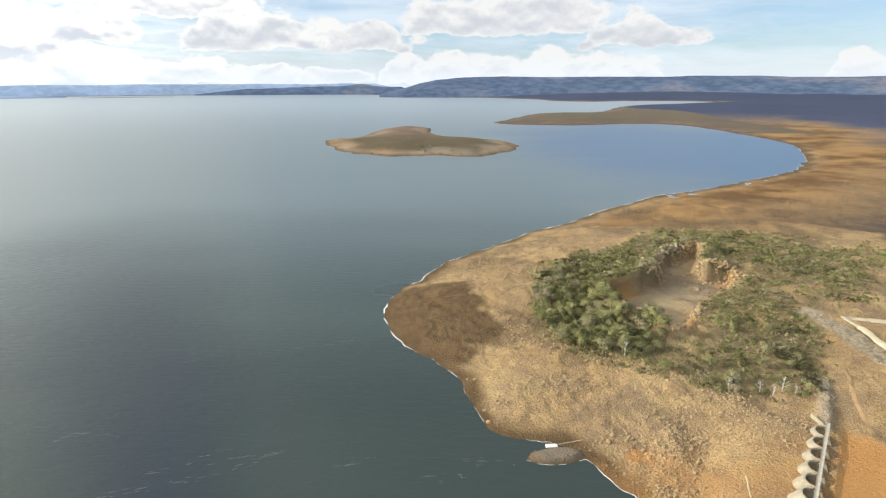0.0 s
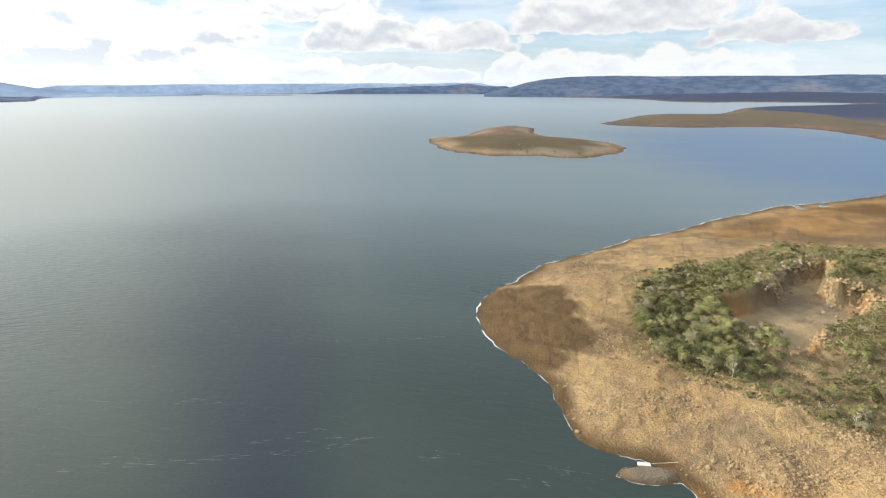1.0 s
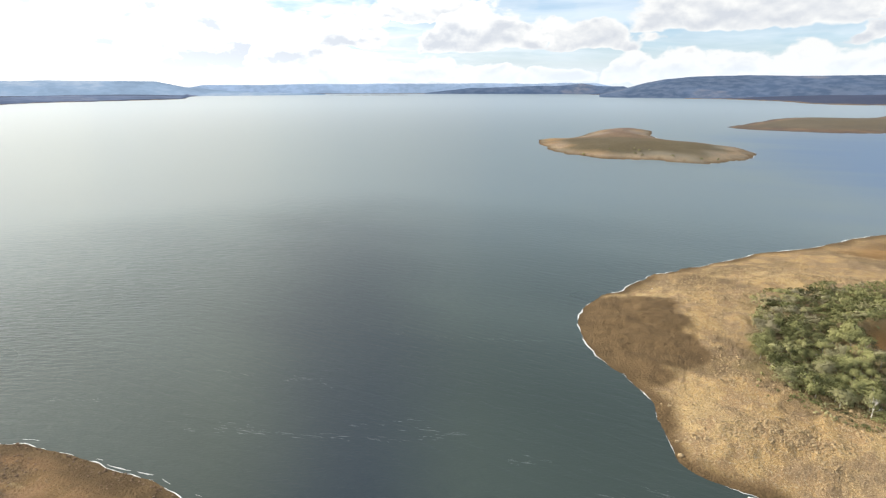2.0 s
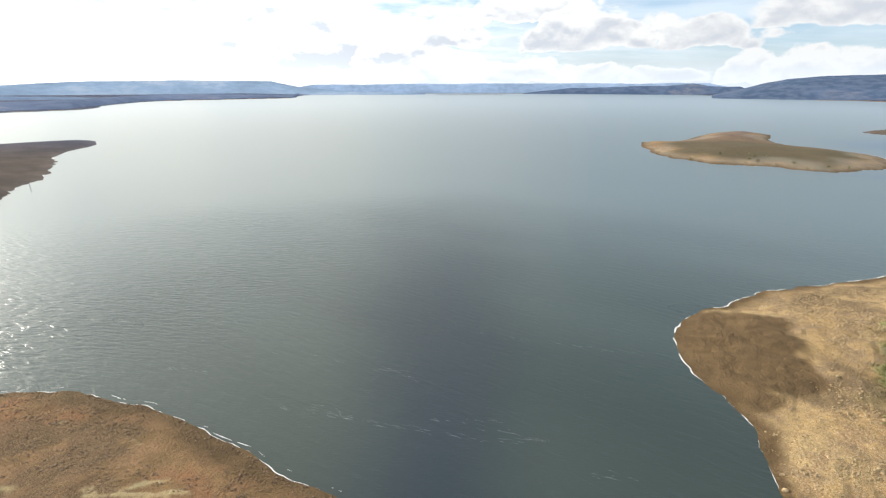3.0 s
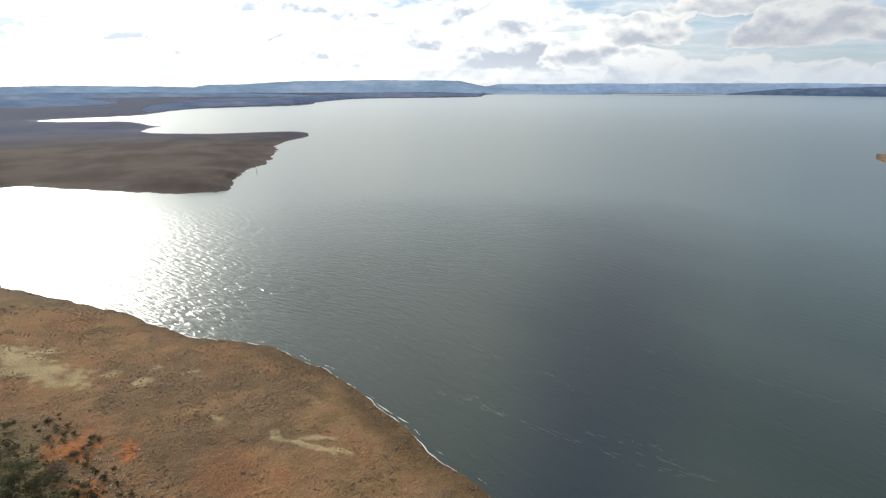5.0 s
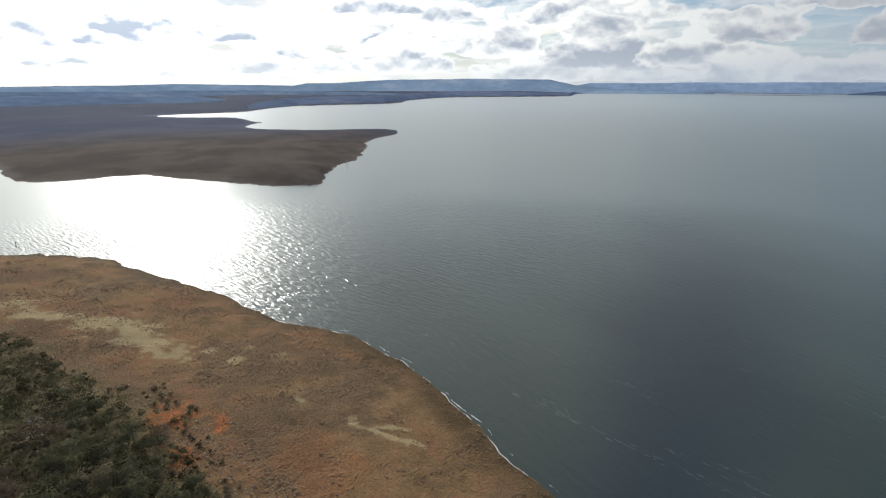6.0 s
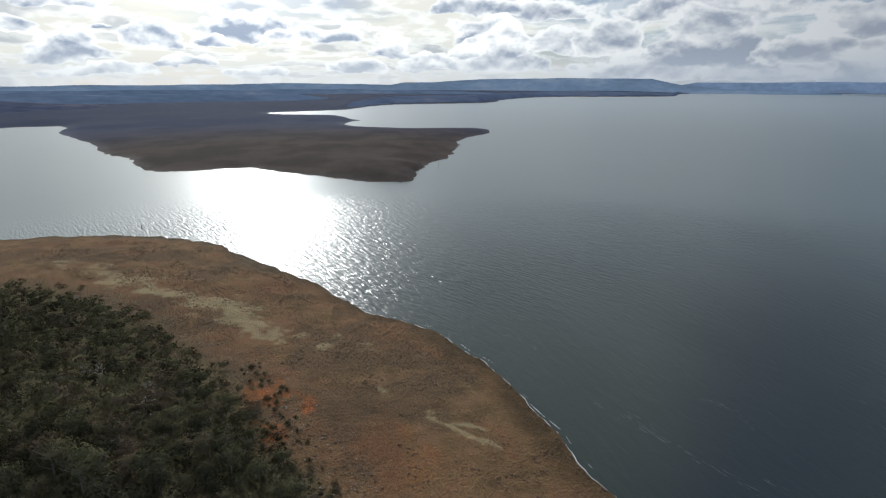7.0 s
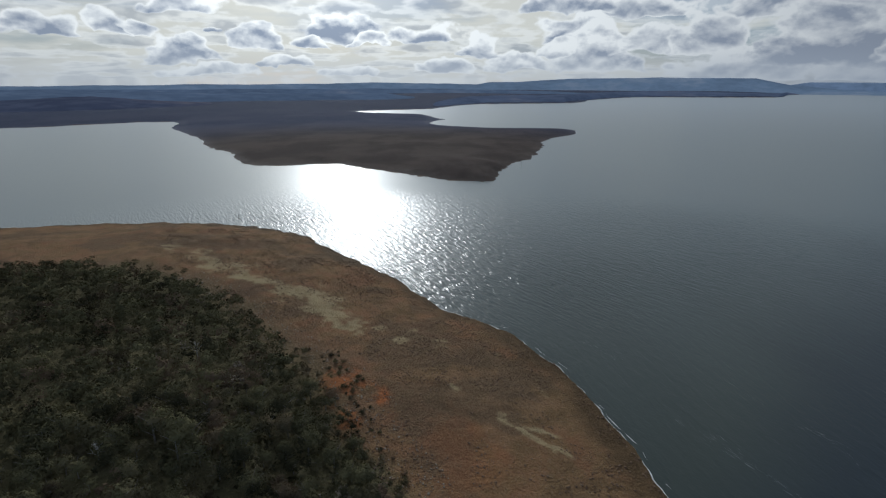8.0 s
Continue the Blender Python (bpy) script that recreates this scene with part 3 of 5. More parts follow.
    yellow = np.maximum.reduce([disc(x, y, -163, -45, 5, 2.0, 70, 0.6, 0.5, 4), 0.5 * step(-1.5, 1.5, pit) * step(-0.3, 0.5, rough(x, y, 14, 3)) * near,
                                disc(x, y, -246, -28, 46, 6, 42, 0.7, 1.3, 7), disc(x, y, -212, -3, 20, 4, 30, 0.7, 1.3, 6),
                                disc(x, y, -119, 50.5, 9, 1.1, 40, 0.6, 0.8, 3), disc(x, y, -122, 52.5, 5, 1.0, 62, 0.6, 0.8, 3), disc(x, y, -127.5, 44, 2.6, 1.8, 20, 0.6, 0.8, 3), disc(x, y, -146, 34, 3, 1.5, 20, 0.6, 0.8, 4)])
    red = np.maximum.reduce([disc(x, y, -152, -1, 8, 5, 0, 0.7, 0.9, 5), disc(x, y, -145, 11, 4.5, 3, 0, 0.7, 0.8, 5), disc(x, y, -134, 1, 5, 3, 0, 0.7, 0.8, 5),
                             0.22 * disc(x, y, -113, 30, 16, 8, 0, 0.7, 0.7, 8), disc(x, y, 54.4, 124, 3.6, 2.2, 0, 0.5, 0.5, 4),
                             0.95 * step(-6, 0, along) * step(-2, -5, across) * (1 - step(22, 40, -across)) * (r < 260), 0.4 * disc(x, y, 72, 108, 22, 16, 0, 0.7, 0.5),
                             0.7 * disc(x, y, 139, 247, 8, 3.5, 20, 0.7, 0.5, 6), 0.8 * disc(x, y, 82, 229, 7, 4, 20, 0.7, 0.5, 6), 0.6 * disc(x, y, 101, 197, 3, 4, 20, 0.7, 0.5, 4)]) * near
    brown = step(30, -10, x) * (y < 130) * near
    far = step(420, 900, r)
    scree = np.maximum(np.maximum(disc(x, y, -144, 46, 12, 7, 50, 0.6, 0.6, 8), disc(x, y, -182, 32, 11, 6, 50, 0.6, 0.6, 8)), near * step(0.1, 0.55, rough(x - 70, y, 22, 4)) * step(3, 14, s) * (1 - scrub))
    scree = np.maximum(scree, 0.9 * verge * step(-14, 0, depth))
    flats = np.where((x > 100) & (r > 380), step(0, 30, s) * (1 - step(110, 330, s + 120 * rough(x, y, 260, 3) - 0.1 * np.maximum(y - 800, 0))), 0)
    hazy_heath_west = np.where(x < -420, step(-9, -1, s), 0)
    hazy_heath = np.where((x > 100) & (r > 420), step(130, 330, s + 120 * rough(x, y, 260, 3) - 0.1 * np.maximum(y - 800, 0)), far * step(4, 30, s))
    hazy_heath = np.maximum(hazy_heath, hazy_heath_west)
    scrub = np.where(isle, 0.85 * step(14, 40, s + 16 * rough(x, y, 45, 3)) * step(1010, 930, y + 30 * rough(x, y, 80, 2)), scrub)
    hazy_heath = np.where(isle, 0.45 * step(5, 40, s + 15 * rough(x, y, 45, 3)), hazy_heath)
    spit = (r > 1250) & (r < 2300) & (x > 80) & (x < 720)
    scrub = np.where(spit, 0.75 * step(25, 60, s + 20 * rough(x, y, 90, 3)), scrub)
    hazy_heath = np.where(spit, 0.3, hazy_heath)
    flats = flats * (1 - step(1300, 1800, r))
    hazy_heath = np.maximum(hazy_heath, np.where((x > 100) & ~spit, step(1300, 1800, r) * step(4, 40, s), 0))
    brown = np.maximum(brown, np.where(isle, 0.55 + 0.3 * rough(x, y, 70, 3), 0))
    brown = np.maximum(brown, 0.5 * spit)
    bank_t = np.clip((206 - y) / 46, 0, 1)
    bank = (1 - step(2.6, 4.6, np.abs(x - (146.5 + 4.5 * bank_t)))) * step(156, 160, y) * (1 - step(206, 208, y)) * (r < 300)
    pale = np.maximum.reduce([0.15 * step(0.5, 3, pit) * near, cause * 0.3, bank * 0.2, heap * 0.3, 0.25 * isle * step(2, 8, s) * (1 - step(18, 45, s + 20 * rough(x, y, 60, 3)))])
    return {"h": h, "s": s, "zone_a": (wet, yellow * near, red), "zone_b": (scrub, hazy_heath, pale), "zone_c": (brown, scree, flats), "wood": depth, "pit": pit}


# one sheet of ground: rings that widen with distance, finer in the stretch that is overlooked
rings = [38.0]
while rings[-1] < 4985:
    r = rings[-1]
    rings.append(r + max(0.28, min(r * r / 95000 * 2.8, 0.015 * r)))
rings = np.array(rings)
headings = np.radians(np.concatenate([np.arange(-44, 122, 0.2), np.arange(122, 316, 4.0)]))
ring_grid, heading_grid = np.meshgrid(rings, headings, indexing="ij")
plan = np.stack([-np.sin(heading_grid) * ring_grid, np.cos(heading_grid) * ring_grid], -1).reshape(-1, 2)


def spread(coarse, rows_n, cols_n, stride):
    """Values on every stride-th row and column, carried to all of them."""
    ri, ci = np.arange(rows_n) / stride, np.arange(cols_n) / stride
    r0, c0 = np.minimum(ri.astype(int), coarse.shape[0] - 2), np.minimum(ci.astype(int), coarse.shape[1] - 2)
    u, v = (ri - r0)[:, None], (ci - c0)[None, :]
    a, b = coarse[r0][:, c0], coarse[r0][:, c0 + 1]
    c, d = coarse[r0 + 1][:, c0], coarse[r0 + 1][:, c0 + 1]
    return (a * (1 - u) + c * u) * (1 - v) + (b * (1 - u) + d * u) * v


rows_n, cols_n = ring_grid.shape
STRIDE, FINE = 3, int(np.argmax(headings > radians(121.9)))
pick_r = np.append(np.arange(0, rows_n + STRIDE, STRIDE), rows_n + STRIDE)
wide_r = np.interp(pick_r, np.arange(rows_n), rings)
wide_h = np.radians(-44 + 0.2 * np.arange(0, FINE + 2 * STRIDE, STRIDE))
gr, gh = np.meshgrid(wide_r, wide_h, indexing="ij")
shore_fine = inland(np.stack([-np.sin(gh) * gr, np.cos(gh) * gr], -1).reshape(-1, 2)).reshape(gr.shape)
shore_all = np.empty((rows_n, cols_n))
shore_all[:, :FINE] = spread(shore_fine, rows_n, FINE, STRIDE)
shore_all[:, FINE:] = inland(plan.reshape(rows_n, cols_n, 2)[:, FINE:].reshape(-1, 2)).reshape(rows_n, -1)
land = lie(plan, shore_all.ravel())
index = np.arange(rows_n * cols_n).reshape(rows_n, cols_n)
corner = np.roll(index, -1, 1)
faces = np.stack([index[:-1], corner[:-1], corner[1:], index[1:]], -1).reshape(-1, 4)
top = land["h"][faces].max(1)


def mesh_of(name, verts, quads, mat, zones=None, smooth=True):
    """A mesh from arrays, with unused corners dropped."""
    used = np.unique(quads)
    remap = np.zeros(len(verts), int)
    remap[used] = np.arange(len(used))
    me = bpy.data.meshes.new(name)
    v, q = verts[used], remap[quads]
    me.vertices.add(len(v))
    me.vertices.foreach_set("co", v.astype(np.float32).ravel())
    me.loops.add(q.size)
    me.loops.foreach_set("vertex_index", q.astype(np.int32).ravel())
    me.polygons.add(len(q))
    me.polygons.foreach_set("loop_start", np.arange(0, q.size, q.shape[1], dtype=np.int32))
    me.polygons.foreach_set("use_smooth", np.full(len(q), smooth))
    for key, channels in (zones or {}).items():
        layer = me.color_attributes.new(key, "FLOAT_COLOR", "POINT")
        data = np.ones((len(v), 4), np.float32)
        for k, channel in enumerate(channels):
            data[:, k] = np.asarray(channel)[used]
        layer.data.foreach_set("color", data.ravel())
    me.update(calc_edges=True)
    me.validate()
    me.materials.append(mat)
    return me


verts = np.column_stack([plan, land["h"]])
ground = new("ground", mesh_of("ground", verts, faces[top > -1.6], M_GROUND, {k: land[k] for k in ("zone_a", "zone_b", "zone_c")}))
tagged(ground, "tan and brown stony lake shore with dry grass flats", "ground", kind="structure")

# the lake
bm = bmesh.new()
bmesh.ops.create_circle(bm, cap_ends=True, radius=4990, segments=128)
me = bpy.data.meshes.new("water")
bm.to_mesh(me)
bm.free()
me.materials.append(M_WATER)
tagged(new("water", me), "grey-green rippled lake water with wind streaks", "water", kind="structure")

# foam where small waves break: a thin ribbon along the waterline
hq, pq = land["h"][faces], plan[faces]
far_q = np.hypot(*pq.mean(1).T)
cross_q = ((hq > 0) != (np.roll(hq, -1, 1) > 0)) & (far_q < 1150)[:, None]
two = cross_q.sum(1) == 2
hq, pq, cross_q, far_q = hq[two], pq[two], cross_q[two], far_q[two]
share = hq / (hq - np.roll(hq, -1, 1) + 1e-12)
meet = pq + share[..., None] * (np.roll(pq, -1, 1) - pq)
first, second = cross_q.argmax(1), 3 - cross_q[:, ::-1].argmax(1)
row = np.arange(len(pq))
ends_a, ends_b = meet[row, first], meet[row, second]
wet_way = np.where((hq <= 0)[..., None], pq, 0).sum(1) / (hq <= 0).sum(1)[:, None] - np.where((hq > 0)[..., None], pq, 0).sum(1) / (hq > 0).sum(1)[:, None]
run = ends_b - ends_a
wet_way -= run * ((wet_way * run).sum(1) / ((run * run).sum(1) + 1e-9))[:, None]
wet_way /= np.linalg.norm(wet_way, axis=1)[:, None] + 1e-9


def surf(p):
    """How wide the foam runs at a place."""
    broken = rough(p[:, 0], p[:, 1], 7, 4, 0.65)
    wide = (0.04 + np.minimum(np.hypot(*p.T), 380) / 660) * np.where(p[:, 0] < -40, 0.18 + 0.85 * broken, 0.7 + 1.1 * broken)
    calm = ((p[:, 0] > 6) & (p[:, 0] < 38) & (p[:, 1] < 172))
    return np.where(calm, wide * 0.6 - 0.08, wide)


def second_surf(p):
    """A fainter line of surf that follows a little way out."""
    return np.where((p[:, 0] < -30) & (p[:, 1] < 110), 0.30 * rough(p[:, 0] + 70, p[:, 1], 7, 4, 0.7) - 0.02, 0.0)


wa, wb = surf(ends_a), surf(ends_b)
show = (wa > 0.03) & (wb > 0.03)
lap = lambda e, wv, k: np.column_stack([e + wet_way * (wv * k)[:, None], np.full(len(e), 0.03)])
foam_quads = np.stack([lap(ends_a, wa, -0.3), lap(ends_b, wb, -0.3), lap(ends_b, wb, 0.7), lap(ends_a, wa, 0.7)], 1)[show]
out_a, out_b = second_surf(ends_a), second_surf(ends_b)
outer = (out_a > 0.05) & (out_b > 0.05)
way_out = lambda e: 1.9 + 1.1 * rough(e[:, 0], e[:, 1], 16, 3)
lap_out = lambda e, wv, k: np.column_stack([e + wet_way * (way_out(e) + wv * k)[:, None], np.full(len(e), 0.03)])
foam_quads = np.concatenate([foam_quads, np.stack([lap_out(ends_a, out_a, -0.5), lap_out(ends_b, out_b, -0.5), lap_out(ends_b, out_b, 0.5), lap_out(ends_a, out_a, 0.5)], 1)[outer]])
foam = new("foam_line", mesh_of("foam_line", foam_quads.reshape(-1, 3), np.arange(len(foam_quads) * 4).reshape(-1, 4), M_FOAM, smooth=False))
tagged(foam, "broken white foam line along the water's edge", "foam", kind="stuff")


# ---------------------------------------------------------------- far hills
def ridge(name, start, end, distance, depth, crest, mat, label, seed):
    """A long wooded ridge between two headings; crest(u) gives its height."""
    n, m = 260, 10
    us = np.linspace(0, 1, n)
    az = np.radians(start + (end - start) * us)
    rows_v = []
    for k in range(m):
        t = k / (m - 1)
        ring = (np.interp(np.degrees(az), *distance) if isinstance(distance, tuple) else distance) + depth * t
        px, py = -np.sin(az) * ring, np.cos(az) * ring
        z = crest(us) * math.sin(math.pi * min(t * 0.62, 1)) ** 0.8
        z = z + rough(px + seed * 500, py, 420, 5, 0.55) * 7 * t * np.minimum(1, crest(us) / 40)
        rows_v.append(np.column_stack([px, py, np.maximum(z, -2) - (6 if k == 0 else 0)]))
    v = np.concatenate(rows_v)
    i = np.arange(n * m).reshape(m, n)
    q = np.stack([i[:-1, :-1], i[:-1, 1:], i[1:, 1:], i[1:, :-1]], -1).reshape(-1, 4)
    return tagged(new(name, mesh_of(name, v, q, mat)), label, "hills", kind="structure")


def profile_of(*stops):
    xs, ys = zip(*stops)
    return lambda u: np.interp(u, xs, ys)


M_MID_RIDGE = material("wooded ridge in blue haze", backdrop_look((0.035, 0.042, 0.055), (0.05, 0.058, 0.07), (0.165, 0.225, 0.33), 0.85))
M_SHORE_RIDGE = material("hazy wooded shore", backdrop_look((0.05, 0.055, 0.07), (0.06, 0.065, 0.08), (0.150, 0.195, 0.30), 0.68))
M_NEAR_RIDGE = material("wooded ridge in dim blue haze", backdrop_look((0.030, 0.036, 0.046), (0.045, 0.05, 0.06), (0.10, 0.115, 0.185), 0.7))
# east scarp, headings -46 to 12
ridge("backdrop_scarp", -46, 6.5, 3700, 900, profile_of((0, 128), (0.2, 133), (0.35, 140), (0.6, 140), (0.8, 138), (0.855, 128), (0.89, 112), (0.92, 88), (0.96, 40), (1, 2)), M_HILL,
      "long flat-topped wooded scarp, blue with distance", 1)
ridge("backdrop_peak", 3, 24, 4650, 220, profile_of((0, 10), (0.06, 56), (0.16, 63), (0.21, 76), (0.25, 86), (0.29, 76), (0.36, 63), (0.55, 60), (0.8, 45), (1, 4)), M_HILL, "low hills with one rounded peak, blue with haze", 2)
ridge("backdrop_north", 2, 50, 4860, 110, profile_of((0, 0), (0.1, 80), (0.4, 84), (0.7, 80), (0.9, 74), (1, 0)), M_FAR_HILL, "far hills beyond the lake, pale with haze", 3)
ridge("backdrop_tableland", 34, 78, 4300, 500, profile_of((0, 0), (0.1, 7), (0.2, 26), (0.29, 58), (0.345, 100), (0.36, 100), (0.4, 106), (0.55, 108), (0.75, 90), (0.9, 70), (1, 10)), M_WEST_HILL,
      "tableland with a stepped end above the lake, blue with haze", 4)
ridge("backdrop_west_near", 60, 130, 3250, 300, profile_of((0, 4), (0.12, 26), (0.3, 34), (0.5, 40), (0.75, 44), (1, 42)), M_MID_RIDGE, "wooded country beyond the point, blue with haze", 8)
ridge("backdrop_west_mid", 79, 132, 2350, 420, profile_of((0, 3), (0.1, 30), (0.25, 40), (0.5, 44), (1, 46)), M_MID_RIDGE, "wooded slopes behind the lagoon, blue with haze", 9)
ridge("backdrop_west", 66, 128, 4600, 330, profile_of((0, 4), (0.07, 52), (0.3, 62), (0.6, 52), (1, 48)), M_WEST_HILL, "low wooded hills on the skyline, blue with haze", 5)
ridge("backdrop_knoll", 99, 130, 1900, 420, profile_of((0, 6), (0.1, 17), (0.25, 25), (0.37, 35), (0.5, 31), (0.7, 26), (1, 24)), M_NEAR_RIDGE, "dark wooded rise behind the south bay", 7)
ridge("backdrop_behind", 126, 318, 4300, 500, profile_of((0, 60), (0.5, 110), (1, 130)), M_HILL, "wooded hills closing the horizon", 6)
# added ridge whose haze glow covers the far shore's ground from the camera
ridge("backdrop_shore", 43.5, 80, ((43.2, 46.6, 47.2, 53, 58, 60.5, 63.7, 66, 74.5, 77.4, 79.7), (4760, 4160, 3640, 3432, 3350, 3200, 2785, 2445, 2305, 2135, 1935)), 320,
      profile_of((0, 1), (0.1, 14), (0.3, 24), (0.6, 31), (0.9, 22), (1, 2)), M_SHORE_RIDGE, "low wooded shore below the tableland, blue with haze", 12)


# ---------------------------------------------------------------- makers of things
def part(name, bm_or_mesh, mat, parent=None, label=""):
    """Links a bmesh or mesh as one mesh object, under a thing where one is given."""
    if isinstance(bm_or_mesh, bmesh.types.BMesh):
        me = bpy.data.meshes.new(name)
        bm_or_mesh.to_mesh(me)
        bm_or_mesh.free()
    else:
        me = bm_or_mesh
    if not me.materials:
        me.materials.append(mat)
    ob = new(name, me)
    ob.parent = parent
    return tagged(ob, label)


def height_at(points):
    return lie(np.array(points, float).reshape(-1, 2))["h"]


def tube(bm, points, radii, sides=6):
    """A tapered limb through points."""
    rings_v = []
    for k, (p, r) in enumerate(zip(points, radii)):
        p = Vector(p)
        ahead = Vector(points[min(k + 1, len(points) - 1)]) - Vector(points[max(k - 1, 0)])
        turn = ahead.to_track_quat("Z", "Y")
        rings_v.append([bm.verts.new(p + turn @ Vector((r * math.cos(a), r * math.sin(a), 0)))
                        for a in (2 * math.pi * i / sides for i in range(sides))])
    for a, b in zip(rings_v, rings_v[1:]):
        for i in range(sides):
            bm.faces.new((a[i], a[(i + 1) % sides], b[(i + 1) % sides], b[i]))
    bm.faces.new(rings_v[-1])
    bm.faces.new(rings_v[0][::-1])


def box(bm, centre, size, turn=0.0, bevel=0.0):
    m = Matrix.Translation(centre) @ Matrix.Rotation(radians(turn), 4, "Z") @ Matrix.Diagonal((*size, 1))
    made = bmesh.ops.create_cube(bm, size=1.0, matrix=m)
    if bevel:
        edges = list({e for v in made["verts"] for e in v.link_edges})
        bmesh.ops.bevel(bm, geom=edges, offset=bevel, segments=2, affect="EDGES", profile=0.6)


def leaf_quads(rng, count, height, spread_r, clumps, leaf):
    """Leaves in clumps about a crown: arrays of corners."""
    centres = np.column_stack([rng.normal(0, 0.42, (clumps, 2)) * spread_r, height * (0.42 + 0.46 * rng.rand(clumps))])
    centres[:, 2] -= 0.10 * height * (np.hypot(centres[:, 0], centres[:, 1]) / spread_r) ** 2
    radius = spread_r * (0.36 + 0.30 * rng.rand(clumps))
    k = rng.randint(0, clumps, count)
    d = rng.normal(size=(count, 3))
    d[:, 2] = np.abs(d[:, 2]) * 0.9 - 0.25
    d /= np.linalg.norm(d, axis=1)[:, None]
    at = centres[k] + d * (radius[k] * (0.55 + 0.5 * rng.rand(count)))[:, None] * (1, 1, 0.72)
    outward = at - np.array((0, 0, height * 0.42))
    outward /= np.linalg.norm(outward, axis=1)[:, None]
    normal = 0.8 * d + 0.7 * outward + 0.12 * rng.normal(size=(count, 3))
    normal /= np.linalg.norm(normal, axis=1)[:, None]
    side = np.cross(normal, rng.normal(size=(count, 3)))
    side /= np.linalg.norm(side, axis=1)[:, None]
    other = np.cross(normal, side)
    size = leaf * (0.55 + 0.9 * rng.rand(count))[:, None]
    a, b = side * size, other * size * 0.62
    return np.stack([at - a, at - 0.25 * a - b, at + a, at + 0.2 * a + b], 1)


def quads_mesh(name, corners, mat):
    n = len(corners)
    return mesh_of(name, corners.reshape(-1, 3), np.arange(n * 4).reshape(n, 4), mat, smooth=False)


def tree(rng, height, spread_r, leaves, mat, label, category="tree"):
    """A gum tree: leaning trunk with limbs, and a broken crown."""
    thing = tagged(new("tree"), label, category)
    bm = bmesh.new()
    lean = rng.normal(0, 0.05, 2) * height
    tube(bm, [(0, 0, -0.6), (lean[0] * 0.3, lean[1] * 0.3, height * 0.3), (lean[0], lean[1], height * 0.72)],
         [0.032 * height, 0.024 * height, 0.010 * height])
    for k in range(5):
        a = 2 * math.pi * (k + rng.rand() * 0.6) / 5
        z0 = height * (0.26 + 0.08 * k)
        reach = spread_r * (0.55 + 0.3 * rng.rand())
        tube(bm, [(lean[0] * 0.4, lean[1] * 0.4, z0), (math.cos(a) * reach * 0.5, math.sin(a) * reach * 0.5, z0 + height * 0.16),
                  (math.cos(a) * reach, math.sin(a) * reach, z0 + height * 0.30)], [0.014 * height, 0.010 * height, 0.004 * height], 5)
    part("trunk", bm, M_BARK, thing)
    part("crown", quads_mesh("crown", leaf_quads(rng, leaves, height, spread_r, 11, 0.03 * spread_r + 0.10), mat), mat, thing)
    return thing


def dead_tree(rng, height, label):
    thing = tagged(new("dead_tree"), label, "tree")
    bm = bmesh.new()
    tube(bm, [(0, 0, -0.5), (0.1, 0.05, height * 0.35), (0.3, -0.1, height * 0.7), (0.25, 0.1, height)],
         [0.035 * height, 0.028 * height, 0.016 * height, 0.004 * height])
    part("trunk", bm, M_DEADWOOD, thing)
    for k in range(9):
        a, z0 = rng.rand() * 6.28, height * (0.25 + 0.07 * k)
        reach = height * (0.42 - 0.03 * k)
        bm = bmesh.new()
        knee = (0.15 + math.cos(a) * reach * 0.5, math.sin(a) * reach * 0.5, z0 + height * 0.10)
        end = (0.15 + math.cos(a + 0.3) * reach, math.sin(a + 0.3) * reach, z0 + height * 0.26)
        tube(bm, [(0.12, 0, z0), knee, end], [0.016 * height, 0.011 * height, 0.003 * height], 5)
        tube(bm, [knee, (knee[0] + 0.4 * reach * math.cos(a - 0.7), knee[1] + 0.4 * reach * math.sin(a - 0.7), knee[2] + 0.18 * height)],
             [0.010 * height, 0.003 * height], 4)
        part("branch", bm, M_DEADWOOD, thing)
    return thing


def stone_mesh(seed):
    """One weathered stone about a metre across."""
    bm = bmesh.new()
    bmesh.ops.create_icosphere(bm, subdivisions=1, radius=0.5)
    rng = np.random.RandomState(seed)
    for v in bm.verts:
        v.co = Vector(v.co) * (0.75 + 0.5 * rng.rand())
        v.co.z *= 0.72
    me = bpy.data.meshes.new("stone")
    bm.to_mesh(me)
    bm.free()
    return me


def scattered(rng, loop, spacing_count):
    """Random plan points within an outline."""
    loop = np.array(loop, float)
    lo, hi = loop.min(0), loop.max(0)
    p = lo + rng.rand(spacing_count, 2) * (hi - lo)
    return p[inside(p, loop)]


def thin_out(points, gap):
    """Keeps points that lie at least gap apart (gap may differ from point to point)."""
    kept, cells = [], {}
    for i, (p, g) in enumerate(zip(points, gap)):
        c = (int(p[0] // 8), int(p[1] // 8))
        near_by = [j for a in (-1, 0, 1) for b in (-1, 0, 1) for j in cells.get((c[0] + a, c[1] + b), ())]
        if all((p[0] - points[j][0]) ** 2 + (p[1] - points[j][1]) ** 2 > g * g for j in near_by):
            kept.append(i)
            cells.setdefault(c, []).append(i)
    return np.array(kept, int)


